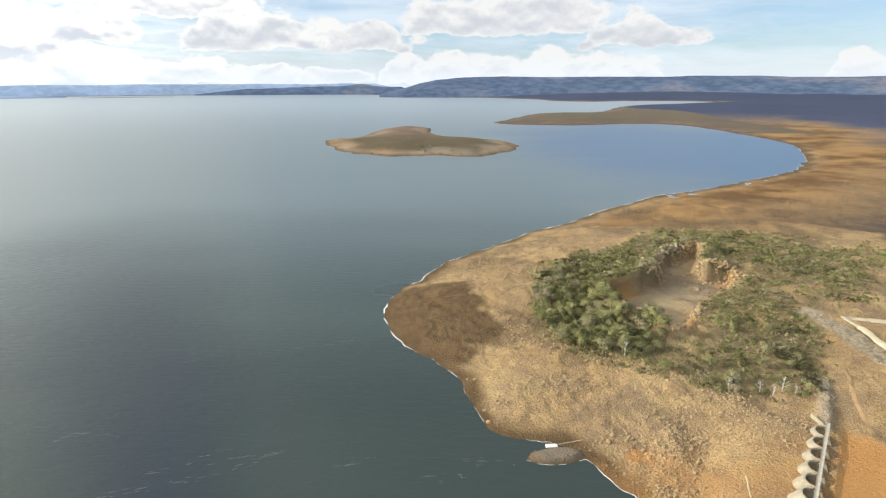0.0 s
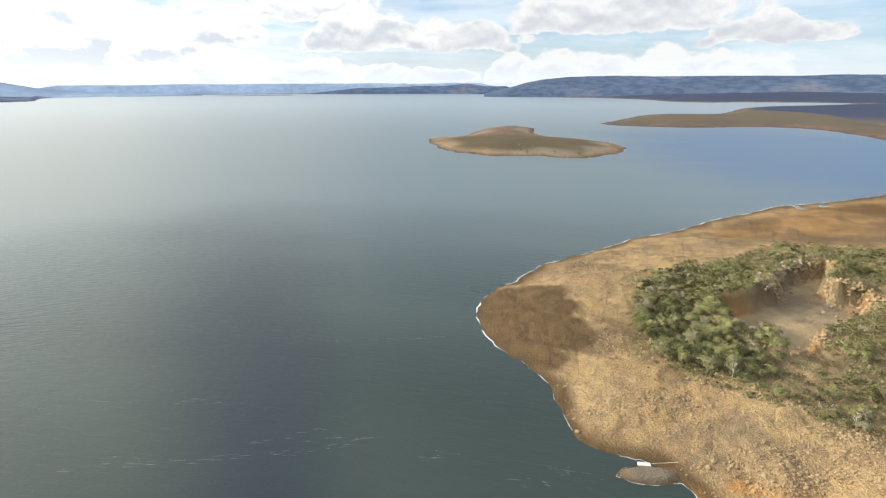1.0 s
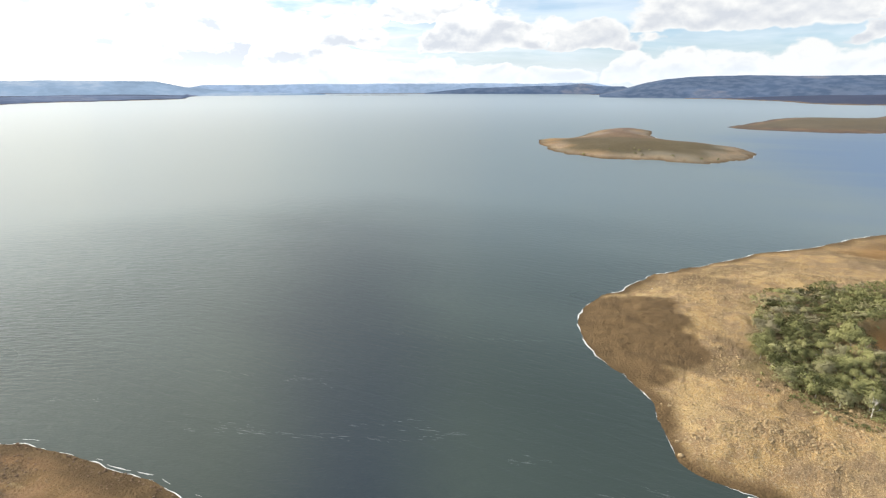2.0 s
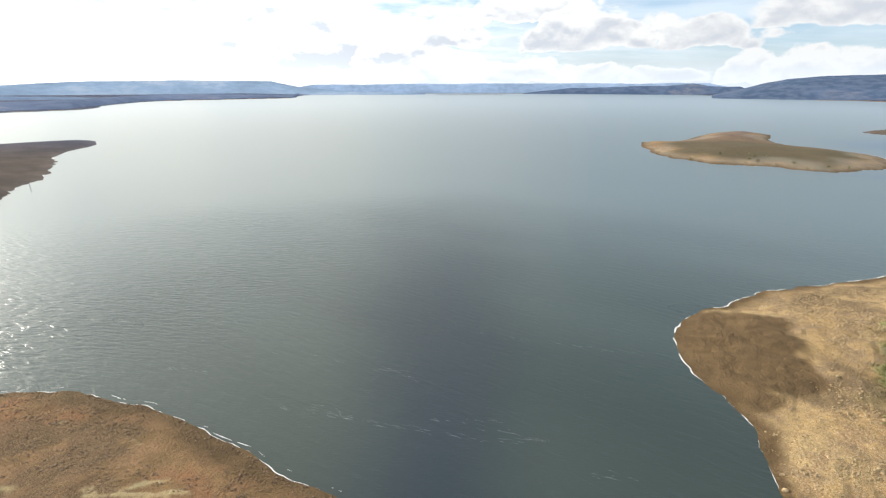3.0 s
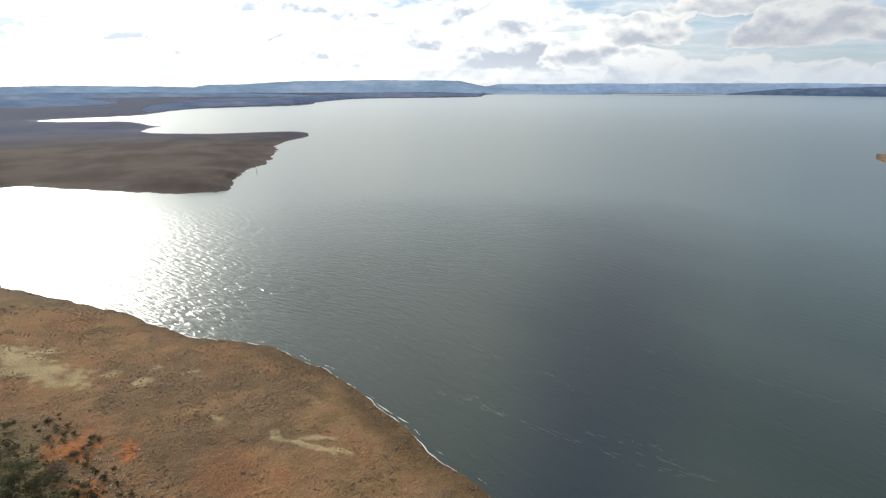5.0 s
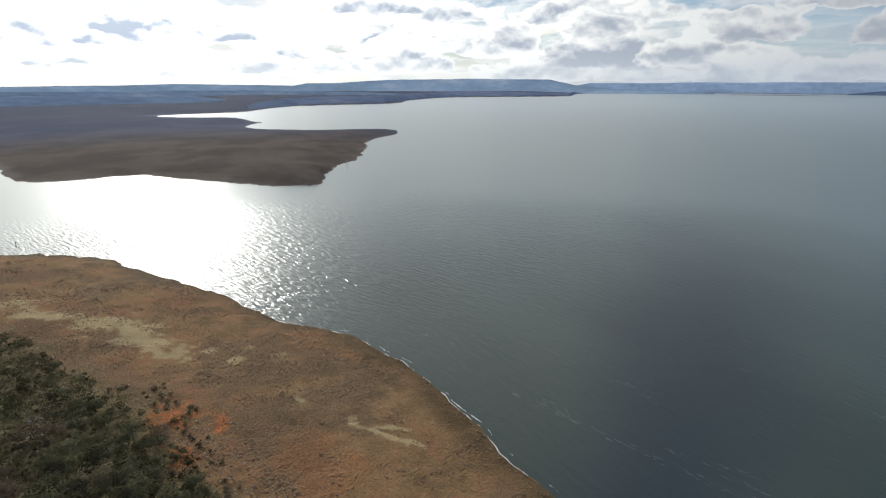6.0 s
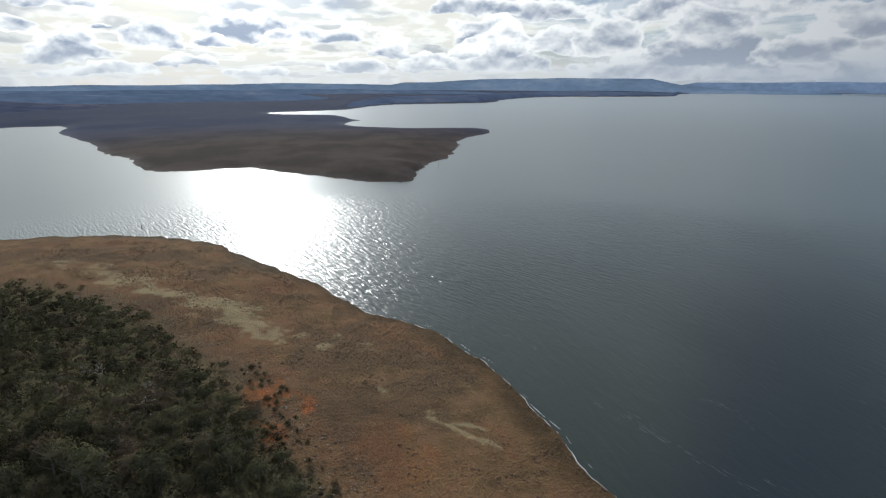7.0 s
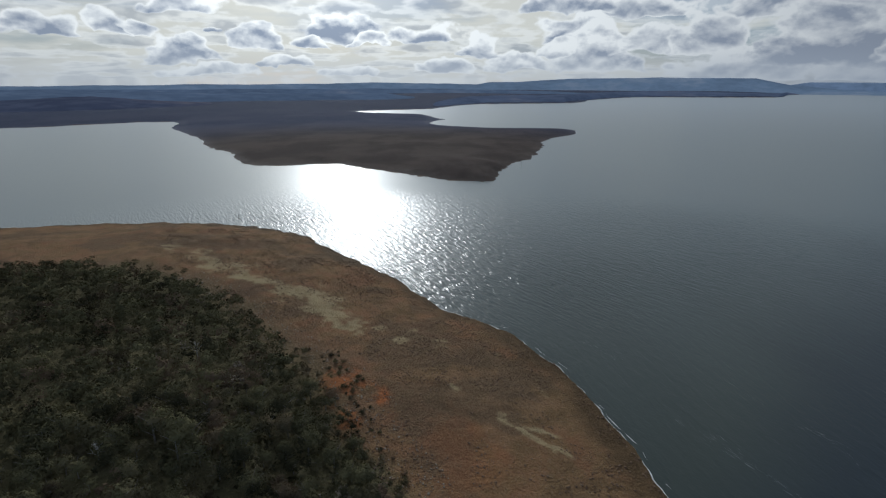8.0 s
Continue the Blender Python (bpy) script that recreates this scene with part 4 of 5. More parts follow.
def turned_copies(base, places, sizes, turns):
    """Many copies of corner arrays (n, k, 3), set at places, in one array."""
    c, s = np.cos(turns), np.sin(turns)
    b = base[None] * sizes[:, None, None, None]
    x = b[..., 0] * c[:, None, None] - b[..., 1] * s[:, None, None]
    y = b[..., 0] * s[:, None, None] + b[..., 1] * c[:, None, None]
    out = np.stack([x, y, b[..., 2]], -1) + places[:, None, None, :]
    return out.reshape(-1, base.shape[1], 3)


# ---------------------------------------------------------------- the old multiple-arch dam
ALONG, UPSTREAM = Vector((-0.62, -0.785, 0)), Vector((-0.785, 0.62, 0))
DAM_START, CREST, PITCH, BAYS = Vector((105.2, 126.3, 0)), 9.5, 6.0, 11
dam = tagged(new("dam"), "old grey concrete multiple-arch dam with a walkway", "dam")
dam.matrix_world = Matrix.Translation(DAM_START) @ Matrix(((ALONG.x, -UPSTREAM.x, 0, 0), (ALONG.y, -UPSTREAM.y, 0, 0), (0, 0, 1, 0), (0, 0, 0, 1)))
# local axes: x along the crest, y downstream, z up


def arch_mesh():
    """A sloping half barrel, open at the crest."""
    bm = bmesh.new()
    lean_v = Vector((0, -0.60, -0.80))
    out = Vector((0, -0.80, 0.60))
    n, m, thick = 16, 6, 0.34
    shells = []
    for radius in (PITCH / 2 - 0.30, PITCH / 2 - 0.30 - thick):
        grid = []
        for i in range(n + 1):
            a = math.pi * i / n
            p0 = Vector((0, -0.25, CREST)) + Vector((1, 0, 0)) * radius * math.cos(a) + out * radius * 0.66 * math.sin(a)
            p0 = p0 + lean_v * ((p0.z - (CREST - 0.1)) / 0.80)
            long_way = (CREST - 0.1 - 0.5) / 0.80
            grid.append([bm.verts.new(p0 + lean_v * long_way * j / m) for j in range(m + 1)])
        shells.append(grid)
    outer, inner = shells
    for i in range(n):
        for j in range(m):
            bm.faces.new((outer[i][j], outer[i][j + 1], outer[i + 1][j + 1], outer[i + 1][j])).smooth = True
            bm.faces.new((inner[i][j], inner[i + 1][j], inner[i + 1][j + 1], inner[i][j + 1])).smooth = True
        bm.faces.new((outer[i][0], outer[i + 1][0], inner[i + 1][0], inner[i][0]))
    for k in (0, n):
        for j in range(m):
            bm.faces.new((outer[k][j], inner[k][j], inner[k][j + 1], outer[k][j + 1]))
    me = bpy.data.meshes.new("arch")
    bmesh.ops.recalc_face_normals(bm, faces=bm.faces)
    bm.to_mesh(me)
    bm.free()
    return me


def buttress_mesh():
    """A tapering wall between two arches."""
    bm = bmesh.new()
    outline = [(-0.4, CREST - 0.05), (1.1, CREST - 0.05), (4.2, 1.0), (-6.6, 1.0)]
    front = [bm.verts.new((-0.32, y, z)) for y, z in outline]
    back = [bm.verts.new((0.32, y, z)) for y, z in outline]
    bm.faces.new(front)
    bm.faces.new(back[::-1])
    for k in range(4):
        bm.faces.new((front[k], back[k], back[(k + 1) % 4], front[(k + 1) % 4]))
    bmesh.ops.recalc_face_normals(bm, faces=bm.faces)
    me = bpy.data.meshes.new("buttress")
    bm.to_mesh(me)
    bm.free()
    return me


arch_me, buttress_me = arch_mesh(), buttress_mesh()
for me in (arch_me, buttress_me):
    me.materials.append(M_CONCRETE)
for k in range(BAYS):
    part("arch", arch_me, M_CONCRETE, dam).location = (PITCH * (k + 0.35), 0, 0)
for k in range(BAYS + 1):
    part("buttress", buttress_me, M_CONCRETE, dam).location = (PITCH * (k - 0.15), 0, 0)
bm = bmesh.new()
box(bm, (PITCH * BAYS / 2 - 1.2, 0.35, CREST + 0.12), (PITCH * BAYS + 2.0, 0.85, 0.34), 0, 0.05)
part("walkway", bm, M_DECK, dam, "pale concrete walkway along the crest")
for side_y in (-0.05, 0.75):
    bm = bmesh.new()
    box(bm, (PITCH * BAYS / 2 - 1.2, side_y, CREST + 0.36), (PITCH * BAYS + 1.9, 0.10, 0.16), 0, 0.02)
    part("kerb", bm, M_CONCRETE, dam)
bm = bmesh.new()
box(bm, (-3.6, -2.2, CREST - 0.75), (5.2, 0.35, 1.2), 38, 0.06)
part("wing_wall", bm, M_CONCRETE, dam, "pale concrete wing wall")

# ---------------------------------------------------------------- road and embankment
ROADS = {"road": [(200, 193.5), (175.5, 194.6), (166, 194.8), (157.4, 195.7)],
         "road_branch": [(159.0, 195.5), (158.6, 186.0), (158.0, 175.0), (157.2, 166.0), (156, 150)]}


def draped(name, course, half, lift, mat, label, category):
    """A ribbon that lies on the ground along a course."""
    p = np.array(course, float)
    seg = np.hypot(*np.diff(p, axis=0).T)
    d = np.concatenate([[0], np.cumsum(seg)])
    t = np.arange(0, d[-1], 0.8)
    c = np.column_stack([np.interp(t, d, p[:, 0]), np.interp(t, d, p[:, 1])])
    for _ in range(6):
        c[1:-1] = (c[:-2] + 2 * c[1:-1] + c[2:]) / 4
    way_c = np.gradient(c, axis=0)
    way_c /= np.linalg.norm(way_c, axis=1)[:, None]
    side = np.column_stack([way_c[:, 1], -way_c[:, 0]])
    offs = np.linspace(-1, 1, 6)
    wob = 1 + 0.06 * rough(t, t * 0 + 3.0, 6, 3)
    grid = c[:, None] + side[:, None] * (offs[None, :] * half * wob[:, None])[..., None]
    z = height_at(grid).reshape(len(t), 6) + lift
    z[:, 0] -= lift + 0.2
    z[:, -1] -= lift + 0.2
    v = np.concatenate([grid, z[..., None]], -1).reshape(-1, 3)
    i = np.arange(len(v)).reshape(len(t), 6)
    q = np.stack([i[:-1, :-1], i[1:, :-1], i[1:, 1:], i[:-1, 1:]], -1).reshape(-1, 4)
    return tagged(new(name, mesh_of(name, v, q, mat)), label, category, kind="structure")


M_ROAD = material("pale gravel road", plain_look((0.56, 0.47, 0.31), (0.66, 0.565, 0.40), 0.4, 0.95, 0.4))
draped("road", ROADS["road"], 2.2, 0.2, M_ROAD, "pale gravel road on the embankment", "road")
draped("road_branch", ROADS["road_branch"], 1.9, 0.24, M_ROAD, "pale gravel road branching along the embankment", "road")
draped("gully", [(71.5, 100), (73.2, 104.8), (74.0, 107.5), (75.2, 109.5), (75.6, 112)], 0.22, 0.05, M_ROAD, "pale washed-out rill in the dry bank", "rill")
draped("track", [(134, 160), (132.5, 155.7), (124.5, 141.1), (119.5, 129.8), (117, 124)], 0.8, 0.09,
       material("beaten earth", plain_look((0.33, 0.215, 0.11), (0.39, 0.26, 0.14), 0.5, 0.95, 0.4)), "beaten earth track beside the dam", "track")

# ---------------------------------------------------------------- slab, pole and small fittings
slab = tagged(new("boat_slab"), "small whitewashed concrete slab at the water's edge", "slab")
bm = bmesh.new()
box(bm, (0, 0, 0.12), (3.4, 1.4, 0.45), 0, 0.08)
part("slab_top", bm, M_WHITE, slab)
bm = bmesh.new()
tube(bm, [(2.0, 0.5, 0.2), (6.5, 1.1, 0.5), (9.0, 1.2, 0.9)], [0.07, 0.07, 0.07], 8)
part("pipe", bm, M_DECK, slab, "pale pipe running up the bank")
slab.matrix_world = pose(31.0, 129.9, 0.55, 0, 0, 3)
post = tagged(new("marker_post"), "thin dark post standing in the shallows", "post")
bm = bmesh.new()
tube(bm, [(0, 0, -1.5), (0.05, 0, 1.6), (0.1, 0.05, 3.4)], [0.22, 0.2, 0.16], 8)
part("shaft", bm, M_BARK, post)
bm = bmesh.new()
box(bm, (0.1, 0.05, 3.0), (0.55, 0.5, 0.6), 0, 0.06)
part("head", bm, M_BARK, post)
post.matrix_world = pose(-411, -70, 0)
mast = tagged(new("mast"), "thin white mast on the far point", "mast")
bm = bmesh.new()
tube(bm, [(0, 0, -1), (0, 0, 5), (0, 0, 9)], [0.35, 0.3, 0.2], 8)
part("shaft", bm, M_WHITE, mast)
mast_at = (-600, 218)
mast.matrix_world = pose(*mast_at, float(height_at([mast_at])[0]))

# ---------------------------------------------------------------- woods
rng = np.random.RandomState(11)
kinds = [tree(np.random.RandomState(40 + k), 5.6 + 0.4 * k, 3.1 + 0.3 * (k * 5 % 6), 1500, M_LEAF, "") for k in range(6)]
east_kinds = [tree(np.random.RandomState(60 + k), 4.3 + 0.4 * k, 2.7 + 0.35 * (k * 3 % 4), 1200, M_BUSH, "") for k in range(4)]

west = scattered(rng, FOREST_WEST, 9000)
west = west[thin_out(west, 2.6 + 3.0 * rng.rand(len(west)))]
open_w = rough(west[:, 0] + 11, west[:, 1] + 5, 26, 3)
west = west[(open_w > -0.92) & (np.hypot(west[:, 0] + 163, west[:, 1] + 45) > 5)]
deep_in = lie(west)["wood"]
west = west[(west[:, 0] > -135) | (rng.rand(len(west)) < 0.50 + 0.50 * step(2, 15, deep_in + 7 * rough(west[:, 0], west[:, 1], 18, 3)))]
west = west[np.argsort(np.hypot(*west.T))]
open_w_all = rough(west[:, 0] + 11, west[:, 1] + 5, 26, 3)
west_z = height_at(west)
west_s = (0.38 + 0.85 * rng.rand(len(west)) ** 1.4) * np.where(west[:, 0] > -135, 1.0, 0.6 + 0.4 * step(0, 16, lie(west)["wood"]))
west_turn = rng.rand(len(west)) * 6.28
for i in range(min(190, len(west))):
    t = copy_thing(kinds[i % 6], Matrix.Translation((*west[i], west_z[i] - 0.1)) @ Matrix.Rotation(west_turn[i], 4, "Z") @ Matrix.Scale(west_s[i], 4))
    tagged(t, ("olive-green gum tree with a broken crown in dense woodland", "dark green bushy gum tree in dense woodland",
               "rusty-tipped olive gum tree in dense woodland")[i % 3], "tree", "trees of the western wood")
rest = np.arange(190, len(west))
far_crowns = []
for k in range(6):
    sel = rest[k::6]
    base = leaf_quads(np.random.RandomState(80 + k), 300, 5.8 + 0.4 * k, 3.1 + 0.3 * (k * 5 % 6), 8, 0.34)
    far_crowns.append(turned_copies(base, np.column_stack([west[sel], west_z[sel] - 0.1]), west_s[sel], west_turn[sel]))
if len(rest):
    tagged(new("woodland", quads_mesh("woodland", np.concatenate(far_crowns), M_LEAF)), "dense olive-green gum woodland on the hillside", "woodland", kind="stuff")

east = scattered(rng, FOREST_EAST, 9000)
info = lie(east)
dense = step(-0.35, 0.35, rough(east[:, 0] - 20, east[:, 1] + 70, 30, 3) + 0.9 * (np.hypot((east[:, 0] - 66) / 34, (east[:, 1] - 232) / 60) < 1)
             + 0.5 * (east[:, 1] > 285) + 0.8 * (np.hypot((east[:, 0] - 104) / 30, (east[:, 1] - 158) / 15) < 1))
south_side = (info["pit"] > -9) & (east[:, 1] < 212 + 0.9 * (east[:, 0] - 80))
east = east[(info["pit"] < -2.5) & ~(south_side & (rng.rand(len(east)) < 0.75)) & (rng.rand(len(east)) < 0.16 + 0.80 * dense)]
keep = thin_out(east, 2.4 + 2.0 * rng.rand(len(east)))
east = east[keep]
east = east[np.argsort(np.hypot(*east.T))]
east_z = height_at(east)
core_e = np.hypot((east[:, 0] - 66) / 34, (east[:, 1] - 232) / 60) < 1
east_s = np.where(core_e, 0.75 + 0.5 * rng.rand(len(east)), 0.32 + 0.5 * rng.rand(len(east)) ** 2)
east_turn = rng.rand(len(east)) * 6.28
single = np.flatnonzero(east_s > 0.62)[:110]
for n_i, i in enumerate(single):
    t = copy_thing(east_kinds[n_i % 4], Matrix.Translation((*east[i], east_z[i] - 0.1)) @ Matrix.Rotation(east_turn[i], 4, "Z") @ Matrix.Scale(east_s[i], 4))
    tagged(t, ("sunlit olive-green gum tree beside the old quarry", "bushy yellow-green gum tree beside the old quarry")[n_i % 2], "tree", "trees round the quarry")
rest = np.setdiff1d(np.arange(len(east)), single)
bushes = []
for k in range(4):
    sel = rest[k::4]
    base = leaf_quads(np.random.RandomState(90 + k), 260, 4.2 + 0.4 * k, 2.7 + 0.3 * k, 8, 0.30)
    bushes.append(turned_copies(base, np.column_stack([east[sel], east_z[sel] - 0.4]), east_s[sel], east_turn[sel]))
tagged(new("scrub", quads_mesh("scrub", np.concatenate(bushes), M_BUSH)), "sunlit olive and grey-green scrub round the quarry", "scrub", kind="stuff")
low = scattered(rng, [(36, 176), (44, 252), (100, 303), (150, 350), (200, 330), (262, 296), (262, 250), (170, 200), (146, 204), (140, 168), (124, 146), (98, 142), (66, 160)], 26000)
low_info = lie(low)
low_ok = (low_info["pit"] < -1) & (rng.rand(len(low)) < 0.10 + 0.9 * step(-0.35, 0.45, rough(low[:, 0] + 90, low[:, 1] - 30, 19, 4, 0.6) + 0.25 * (low_info["wood"] > 0) - 0.35 * (low_info["wood"] < -2)))
low, low_z = low[low_ok][:5200], low_info["h"][low_ok][:5200]
tufts = []
for k in range(6):
    base = leaf_quads(np.random.RandomState(120 + k), 16, 1.1, 0.75, 3, 0.26)
    sel = np.arange(k, len(low), 6)
    tufts.append(turned_copies(base, np.column_stack([low[sel], low_z[sel] - 0.35]), 0.6 + 0.9 * rng.rand(len(sel)), rng.rand(len(sel)) * 6.28))
tagged(new("low_scrub", quads_mesh("low_scrub", np.concatenate(tufts), M_BUSH)), "low olive and straw-coloured scrub", "scrub", kind="stuff")
for n_i, (bx, by) in enumerate([(-73, 814), (-37, 796), (-32, 814), (-26, 785), (-19, 820), (12, 785), (47, 774), (67, 785), (-39, 826), (-104, 785)]):
    t = copy_thing(east_kinds[n_i % 4], Matrix.Translation((bx, by, float(height_at([(bx, by)])[0]) - 0.4)) @ Matrix.Rotation(n_i * 1.3, 4, "Z") @ Matrix.Scale(0.55 + 0.06 * (n_i % 4), 4))
    tagged(t, "dark lone bush on the bare island slope", "bush", "bushes on the island")
    t.name = "bush"
fringe = scattered(rng, [(-96, 14), (-118, 12), (-134, 8), (-158, 6), (-176, -1), (-172, -8), (-150, -1), (-115, 4), (-96, 8)], 420)
fringe = fringe[thin_out(fringe, np.full(len(fringe), 1.9))][:46]
fringe_z = height_at(fringe)
for n_i, (bx, by) in enumerate(fringe):
    t = copy_thing(kinds[n_i % 6], Matrix.Translation((bx, by, fringe_z[n_i] - 0.5)) @ Matrix.Rotation(n_i * 1.7, 4, "Z") @ Matrix.Scale(0.16 + 0.03 * (n_i % 5), 4))
    tagged(t, "small dark shrub among stones at the wood's edge", "shrub", "shrubs along the wood's edge")
    t.name = "shrub"

under = scattered(rng, FOREST_WEST, 9000)[:3000]
under = under[(under[:, 0] > -135) | (rng.rand(len(under)) < 0.4 + 0.6 * step(2, 16, lie(under)["wood"]))]
under_z = height_at(under)
tufts = []
for k in range(6):
    base = leaf_quads(np.random.RandomState(140 + k), 16, 1.6, 1.0, 3, 0.34)
    sel = np.arange(k, len(under), 6)
    tufts.append(turned_copies(base, np.column_stack([under[sel], under_z[sel] - 0.4]), 0.6 + 1.0 * rng.rand(len(sel)), rng.rand(len(sel)) * 6.28))
tagged(new("undergrowth", quads_mesh("undergrowth", np.concatenate(tufts), M_LEAF)), "dark olive undergrowth below the gum trees", "undergrowth", kind="stuff")
for first in kinds + east_kinds:
    for ob in (*first.children_recursive, first):
        bpy.data.objects.remove(ob)

for at, size, turn in (((64.0, 170.0), 6.5, 0), ((106.1, 147.3), 4.6, 70), ((99.1, 147.3), 4.2, 150), ((91.0, 150.6), 3.6, 220), ((102.5, 146.0), 3.9, 300), ((108.8, 145.2), 3.4, 20), ((95.0, 152.0), 3.2, 110), ((-169.4, -46.7), 5.6, 30), ((-120.0, -58.0), 5.0, 90), ((-131.0, -66.0), 4.4, 200)):
    d = dead_tree(np.random.RandomState(int(size * 10)), size, "bleached leafless dead tree at the edge of the scrub")
    d.matrix_world = pose(*at, float(height_at([at])[0]), 0, 0, turn)
    tagged(d, group="dead trees")

# ---------------------------------------------------------------- stones
stones = [stone_mesh(k) for k in range(8)]


def chip(seed):
    """The faces of a small broken stone, as corner arrays."""
    r = np.random.RandomState(seed)
    v = np.array([(a, b, c) for c in (-0.3, 0.3) for b in (-0.42, 0.42) for a in (-0.5, 0.5)]) * (0.75 + 0.5 * r.rand(8))[:, None] + r.normal(0, 0.05, (8, 3))
    v[4:, :2] *= 0.62 + 0.25 * r.rand()
    q = [(4, 5, 7, 6), (0, 1, 5, 4), (1, 3, 7, 5), (3, 2, 6, 7), (2, 0, 4, 6)]
    return v[[t for a, b, c, d in q for t in ((a, b, c), (a, c, d))]]


def stone_field(name, places, sizes, mat, label):
    z = height_at(places)
    turns = rng.rand(len(places)) * 6.28
    out = []
    for k in range(8):
        sel = np.arange(k, len(places), 8)
        out.append(turned_copies(chip(k), np.column_stack([places[sel], z[sel] + 0.12 * sizes[sel]]), sizes[sel], turns[sel]))
    tri = np.concatenate(out)
    me = mesh_of(name, tri.reshape(-1, 3), np.arange(len(tri) * 3).reshape(-1, 3), mat, smooth=False)
    return tagged(new(name, me), label, "stones", kind="stuff")


def rocky(loop, count, low, gap_inland=2.0):
    p = scattered(rng, loop, count)
    i = lie(p)
    patchy = rough(p[:, 0] + 200, p[:, 1], 13, 4, 0.6)
    ok = (i["s"] > gap_inland) & (i["wood"] < 2) & (patchy > low) & (i["pit"] < 3)
    return p[ok]


SHORE_EAST = [(48, 108), (92, 100), (110, 140), (125, 160), (60, 172), (38, 200), (44, 250), (95, 310), (60, 330), (20, 300), (-10, 260), (-30, 220), (5, 165), (30, 130)]
SHORE_WEST = [(-60, 84), (-70, 30), (-95, 5), (-170, -14), (-260, -60), (-330, -110), (-400, -110), (-330, 0), (-190, 70), (-120, 82)]
p = rocky(SHORE_EAST, 50000, 0.0)
tip_p = np.hypot((p[:, 0] + 4) / 30, (p[:, 1] - 216) / 52) < 1
p = p[((p[:, 0] > 16) | (p[:, 1] < 160) | (rng.rand(len(p)) < 0.15)) & ~tip_p]
stone_field("shore_stones", p, 0.15 + 0.55 * rng.rand(len(p)) ** 4, M_ROCK, "scattered pale stones on the dry shore")
p = rocky(SHORE_WEST, 90000, 0.12)
stone_field("foreland_stones", p, 0.14 + 0.5 * rng.rand(len(p)) ** 5, M_DARK_ROCK, "scattered brown stones on the foreland")

# outcrops: stones heaped in clusters
def outcrops(centres, each, spread_m, low, high, name, mat, label):
    p = np.concatenate([np.array(q) + rng.normal(0, spread_m, (each, 2)) * (1.3, 0.8) for q in centres])
    stone_field(name, p, low + (high - low) * rng.rand(len(p)) ** 2.5, mat, label)


seeds = rocky(SHORE_EAST, 900, -0.05, 6.0)
outcrops(list(seeds[np.hypot((seeds[:, 0] + 4) / 34, (seeds[:, 1] - 216) / 56) > 1][:140]) + [(47.3, 130.1), (68.5, 120.4), (17.3, 150.7), (27.5, 200.0), (58, 135), (75, 128), (84, 121)], 34, 2.4, 0.18, 0.95,
         "outcrop_stones", M_ROCK, "pale broken rock breaking through the dry shore")
seeds = rocky(SHORE_WEST, 600, -0.1, 6.0)
outcrops(list(seeds[:60]) + [(-144, 46), (-141, 51), (-148, 42), (-182, 32), (-116, 34), (-104, 46), (-178, 11)], 26, 2.4, 0.16, 0.7, "dark_outcrop_stones", M_DARK_ROCK, "dark broken rock on the brown foreland")
edge_loop = np.concatenate([np.linspace(np.array(a, float), np.array(b2, float), 40) for a, b2 in zip(QUARRY, QUARRY[1:] + QUARRY[:1])])
edge_loop = edge_loop[((edge_loop[:, 1] - 190) * 0.62 - (edge_loop[:, 0] - 76) * 0.78 > -14) | (edge_loop[:, 0] > 132)]
edge_loop = np.repeat(edge_loop, 6, 0) + rng.normal(0, 1.5, (len(edge_loop) * 6, 2)) * (1.4, 1.0)
edge_loop = edge_loop[rough(edge_loop[:, 0] + 40, edge_loop[:, 1], 9, 3) > -0.25]
stone_field("quarry_rubble", edge_loop, 0.2 + 1.7 * rng.rand(len(edge_loop)) ** 4.5, M_ROCK, "broken rock along the quarry face")

outcrops([(110, 262), (115, 270), (121, 277), (104, 254), (128, 285)], 26, 2.0, 0.4, 2.0, "quarry_face_stones", M_GREY_ROCK, "grey broken rock on the shaded quarry face")
outcrops([(142, 284), (140, 277), (137, 270), (133, 262), (124, 256), (121, 250), (131, 250), (138, 250), (101, 199), (103, 203)], 9, 2.2, 0.3, 1.4, "quarry_heap_stones", M_ROCK, "pale broken rock heaped on the quarry floor")

# loose grey stones between the wood and the bare foreland
p = scattered(rng, [(-84, 16), (-100, 26), (-122, 17), (-140, 14), (-165, 5), (-200, -18), (-240, -40), (-270, -66), (-262, -80), (-230, -58), (-196, -38), (-160, -14), (-130, 2), (-98, 9)], 9000)
stone_field("edge_scree", p, 0.12 + 0.45 * rng.rand(len(p)) ** 3, M_GREY_ROCK, "loose grey stones below the wood's edge")

gap_seeds = west[(open_w_all < -0.25)][::3][:60]
outcrops(list(gap_seeds), 22, 1.6, 0.25, 1.3, "wood_stones", M_GREY_ROCK, "grey rocks showing between the gum trees")

# dark stones washed bare at the foreland's waterline
p = scattered(rng, [(-60, 60), (-60, 95), (-125, 95), (-200, 85), (-300, 30), (-380, -10), (-440, -90), (-400, -100), (-300, -10), (-190, 45), (-120, 60)], 40000)
line_s = lie(p)["s"]
p = p[(line_s > 0.1) & (line_s < 2.4)][:3500]
stone_field("waterline_stones", p, 0.2 + 0.6 * rng.rand(len(p)) ** 2, M_DARK_ROCK, "dark wet stones along the foreland's waterline")

M_RIPRAP = material("tan-grey quarried stone", plain_look((0.26, 0.215, 0.15), (0.42, 0.35, 0.25), 0.9, 0.9, 0.6, 0.1))
# riprap on the embankment and rubble on the causeway
t, u = rng.rand(7000), rng.rand(7000)
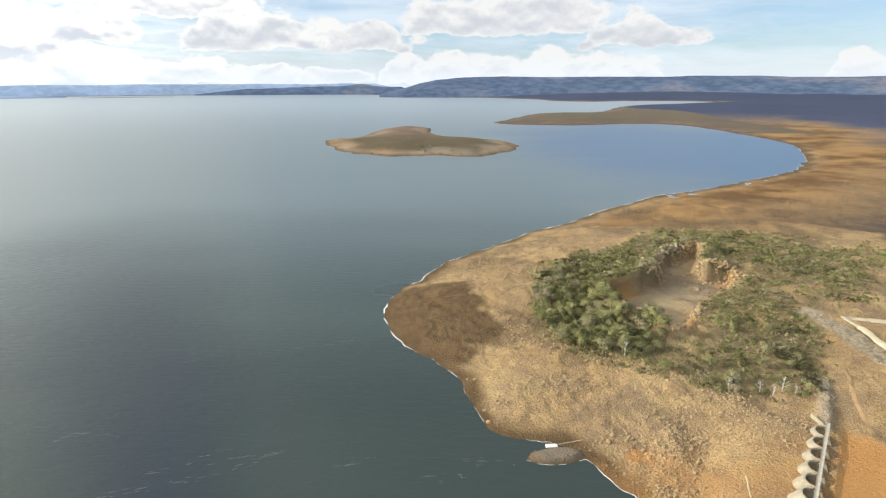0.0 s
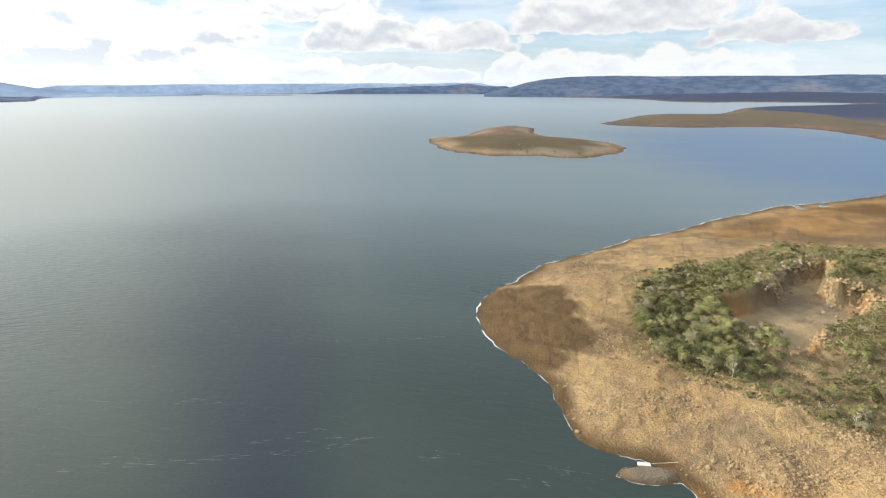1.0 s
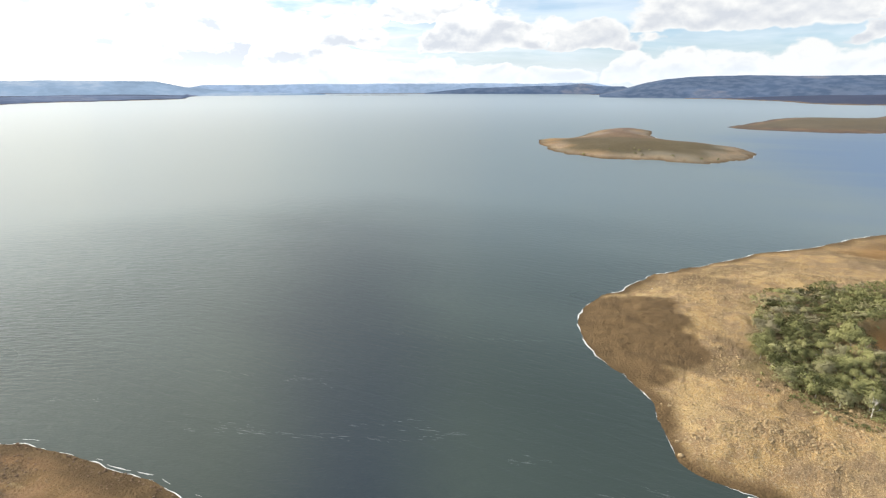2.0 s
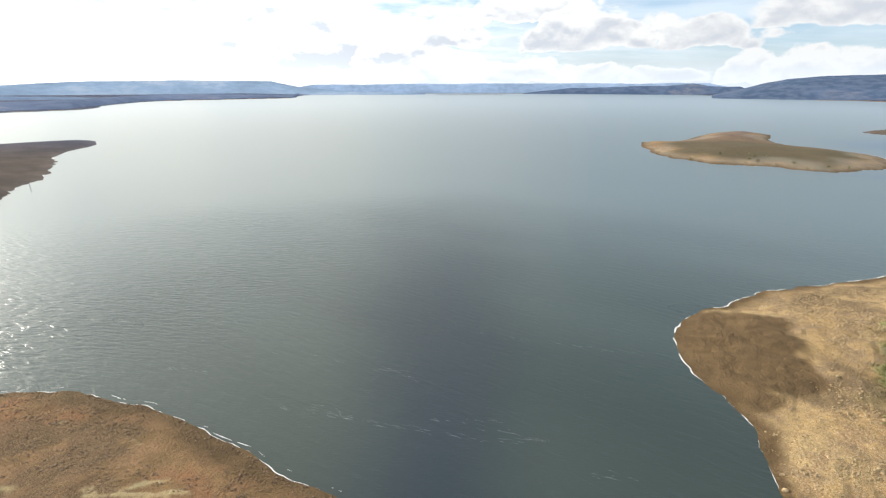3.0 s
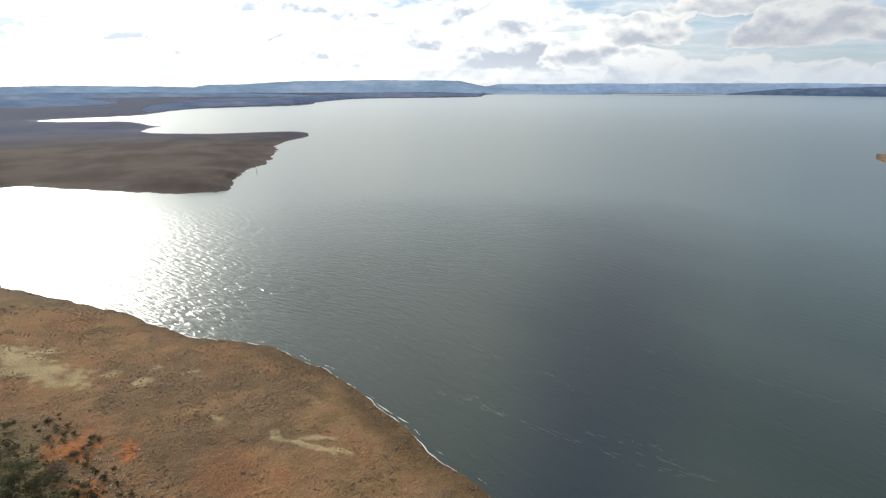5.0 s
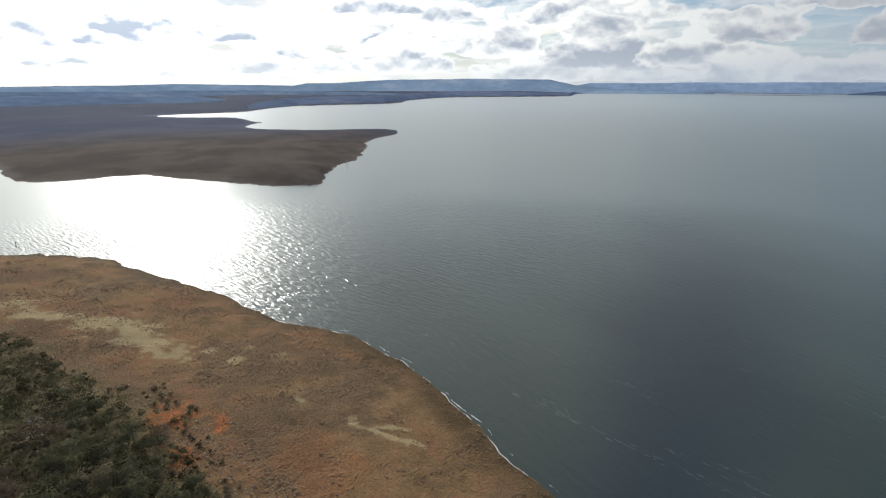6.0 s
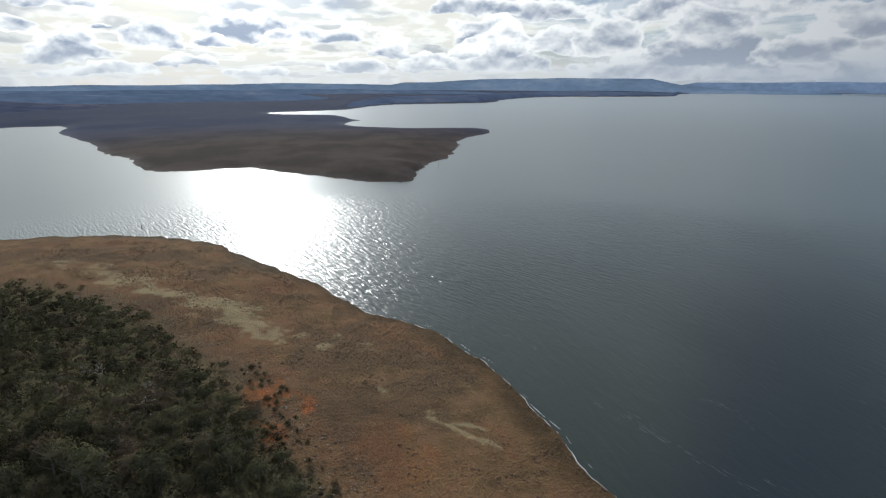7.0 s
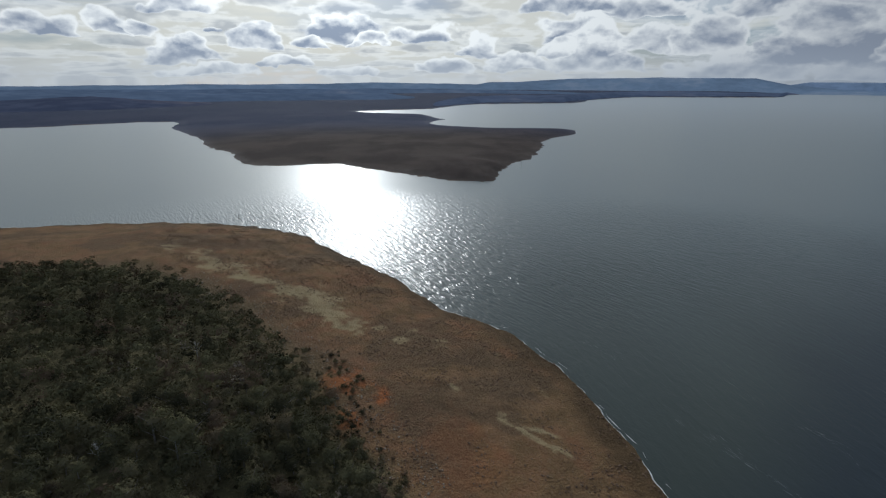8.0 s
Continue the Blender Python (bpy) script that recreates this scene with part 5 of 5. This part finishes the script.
toe, crown = np.column_stack([144.5 + 3.7 * t, 205.0 - 46 * t]), np.column_stack([151.5 + 4.5 * t, 207.5 - 36 * t])
line = toe * (1 - u[:, None]) + crown * u[:, None]
stone_field("riprap", line, 0.22 + 0.45 * rng.rand(7000) ** 2, M_RIPRAP, "grey riprap stones on the embankment slope")
t = rng.rand(420)
line = np.column_stack([np.interp(t, [0, 0.45, 1], [124.0, 118.9, 107.5]), np.interp(t, [0, 0.45, 1], [153.3, 144.1, 129.5])]) + rng.normal(0, 0.8, (420, 2))
stone_field("causeway_rubble", line, 0.25 + 0.45 * rng.rand(420) ** 2, M_RIPRAP, "grey rubble heaped along the causeway")

# boulders that stand apart
spots = [(108.7, 253.7, 2.6), (110.2, 251.9, 1.9), (96.4, 201.9, 1.8), (98.0, 193.9, 2.2), (89.0, 213.5, 1.6), (122, 240, 2.0), (125, 236, 1.7), (128, 231, 1.8),
         (118, 262, 1.8), (47.3, 130.1, 1.9), (49, 132.5, 1.6), (68.5, 120.4, 1.5), (17.3, 150.7, 1.4), (27.5, 207.0, 1.5), (14.0, 141.5, 1.7), (60, 128, 1.4)]
for me in stones:
    me.materials.append(M_ROCK)
for k, (bx, by, size) in enumerate(spots):
    b = new("boulder", stones[k % 8])
    b.matrix_world = pose(bx, by, float(height_at([(bx, by)])[0]) + 0.15 * size, 0, 0, 47 * k) @ Matrix.Scale(size, 4)
    tagged(b, "weathered pale boulder on bare ground", "boulder", "boulders")

# ---------------------------------------------------------------- wind lanes of foam on the lake
LANES = [((-96, 180), (-31, 197)), ((-71, 125), (-58, 131)), ((-59, 121), (-45, 127.5)), ((-7, 117), (7, 118.5)), ((5.5, 124), (21, 123.4)),
         ((-102, 302), (-92, 302)), ((-181, 92), (-158, 102)), ((-120, 104), (-91, 109)), ((-80, 119.7), (-45, 128)), ((-114, 133), (-101, 139)),
         ((-46, 193), (-36, 197)), ((-142, 130), (-126, 131.5)), ((-112, 136.5), (-96, 136)), ((-124, 99), (-60, 119)), ((-30, 122), (-18, 126))]
strips = []
for (ax, ay), (bx, by) in LANES:
    long_m = math.hypot(bx - ax, by - ay)
    for k in range(int(long_m * 1.3)):
        if rng.rand() < 0.5:
            continue
        u = rng.rand()
        px, py = ax + (bx - ax) * u + rng.normal(0, 0.5), ay + (by - ay) * u + rng.normal(0, 0.7)
        dx, dy = (bx - ax) / long_m, (by - ay) / long_m
        half_l, half_w = 0.5 + 2.2 * rng.rand() ** 2, 0.02 + 0.04 * rng.rand()
        strips.append([(px - dx * half_l, py - dy * half_l, 0.04), (px + dy * half_w, py - dx * half_w, 0.04),
                       (px + dx * half_l, py + dy * half_l, 0.04), (px - dy * half_w, py + dx * half_w, 0.04)])
tagged(new("foam_lanes", quads_mesh("foam_lanes", np.array(strips), M_LANE)), "thin broken lanes of white foam on the water", "foam", kind="stuff")
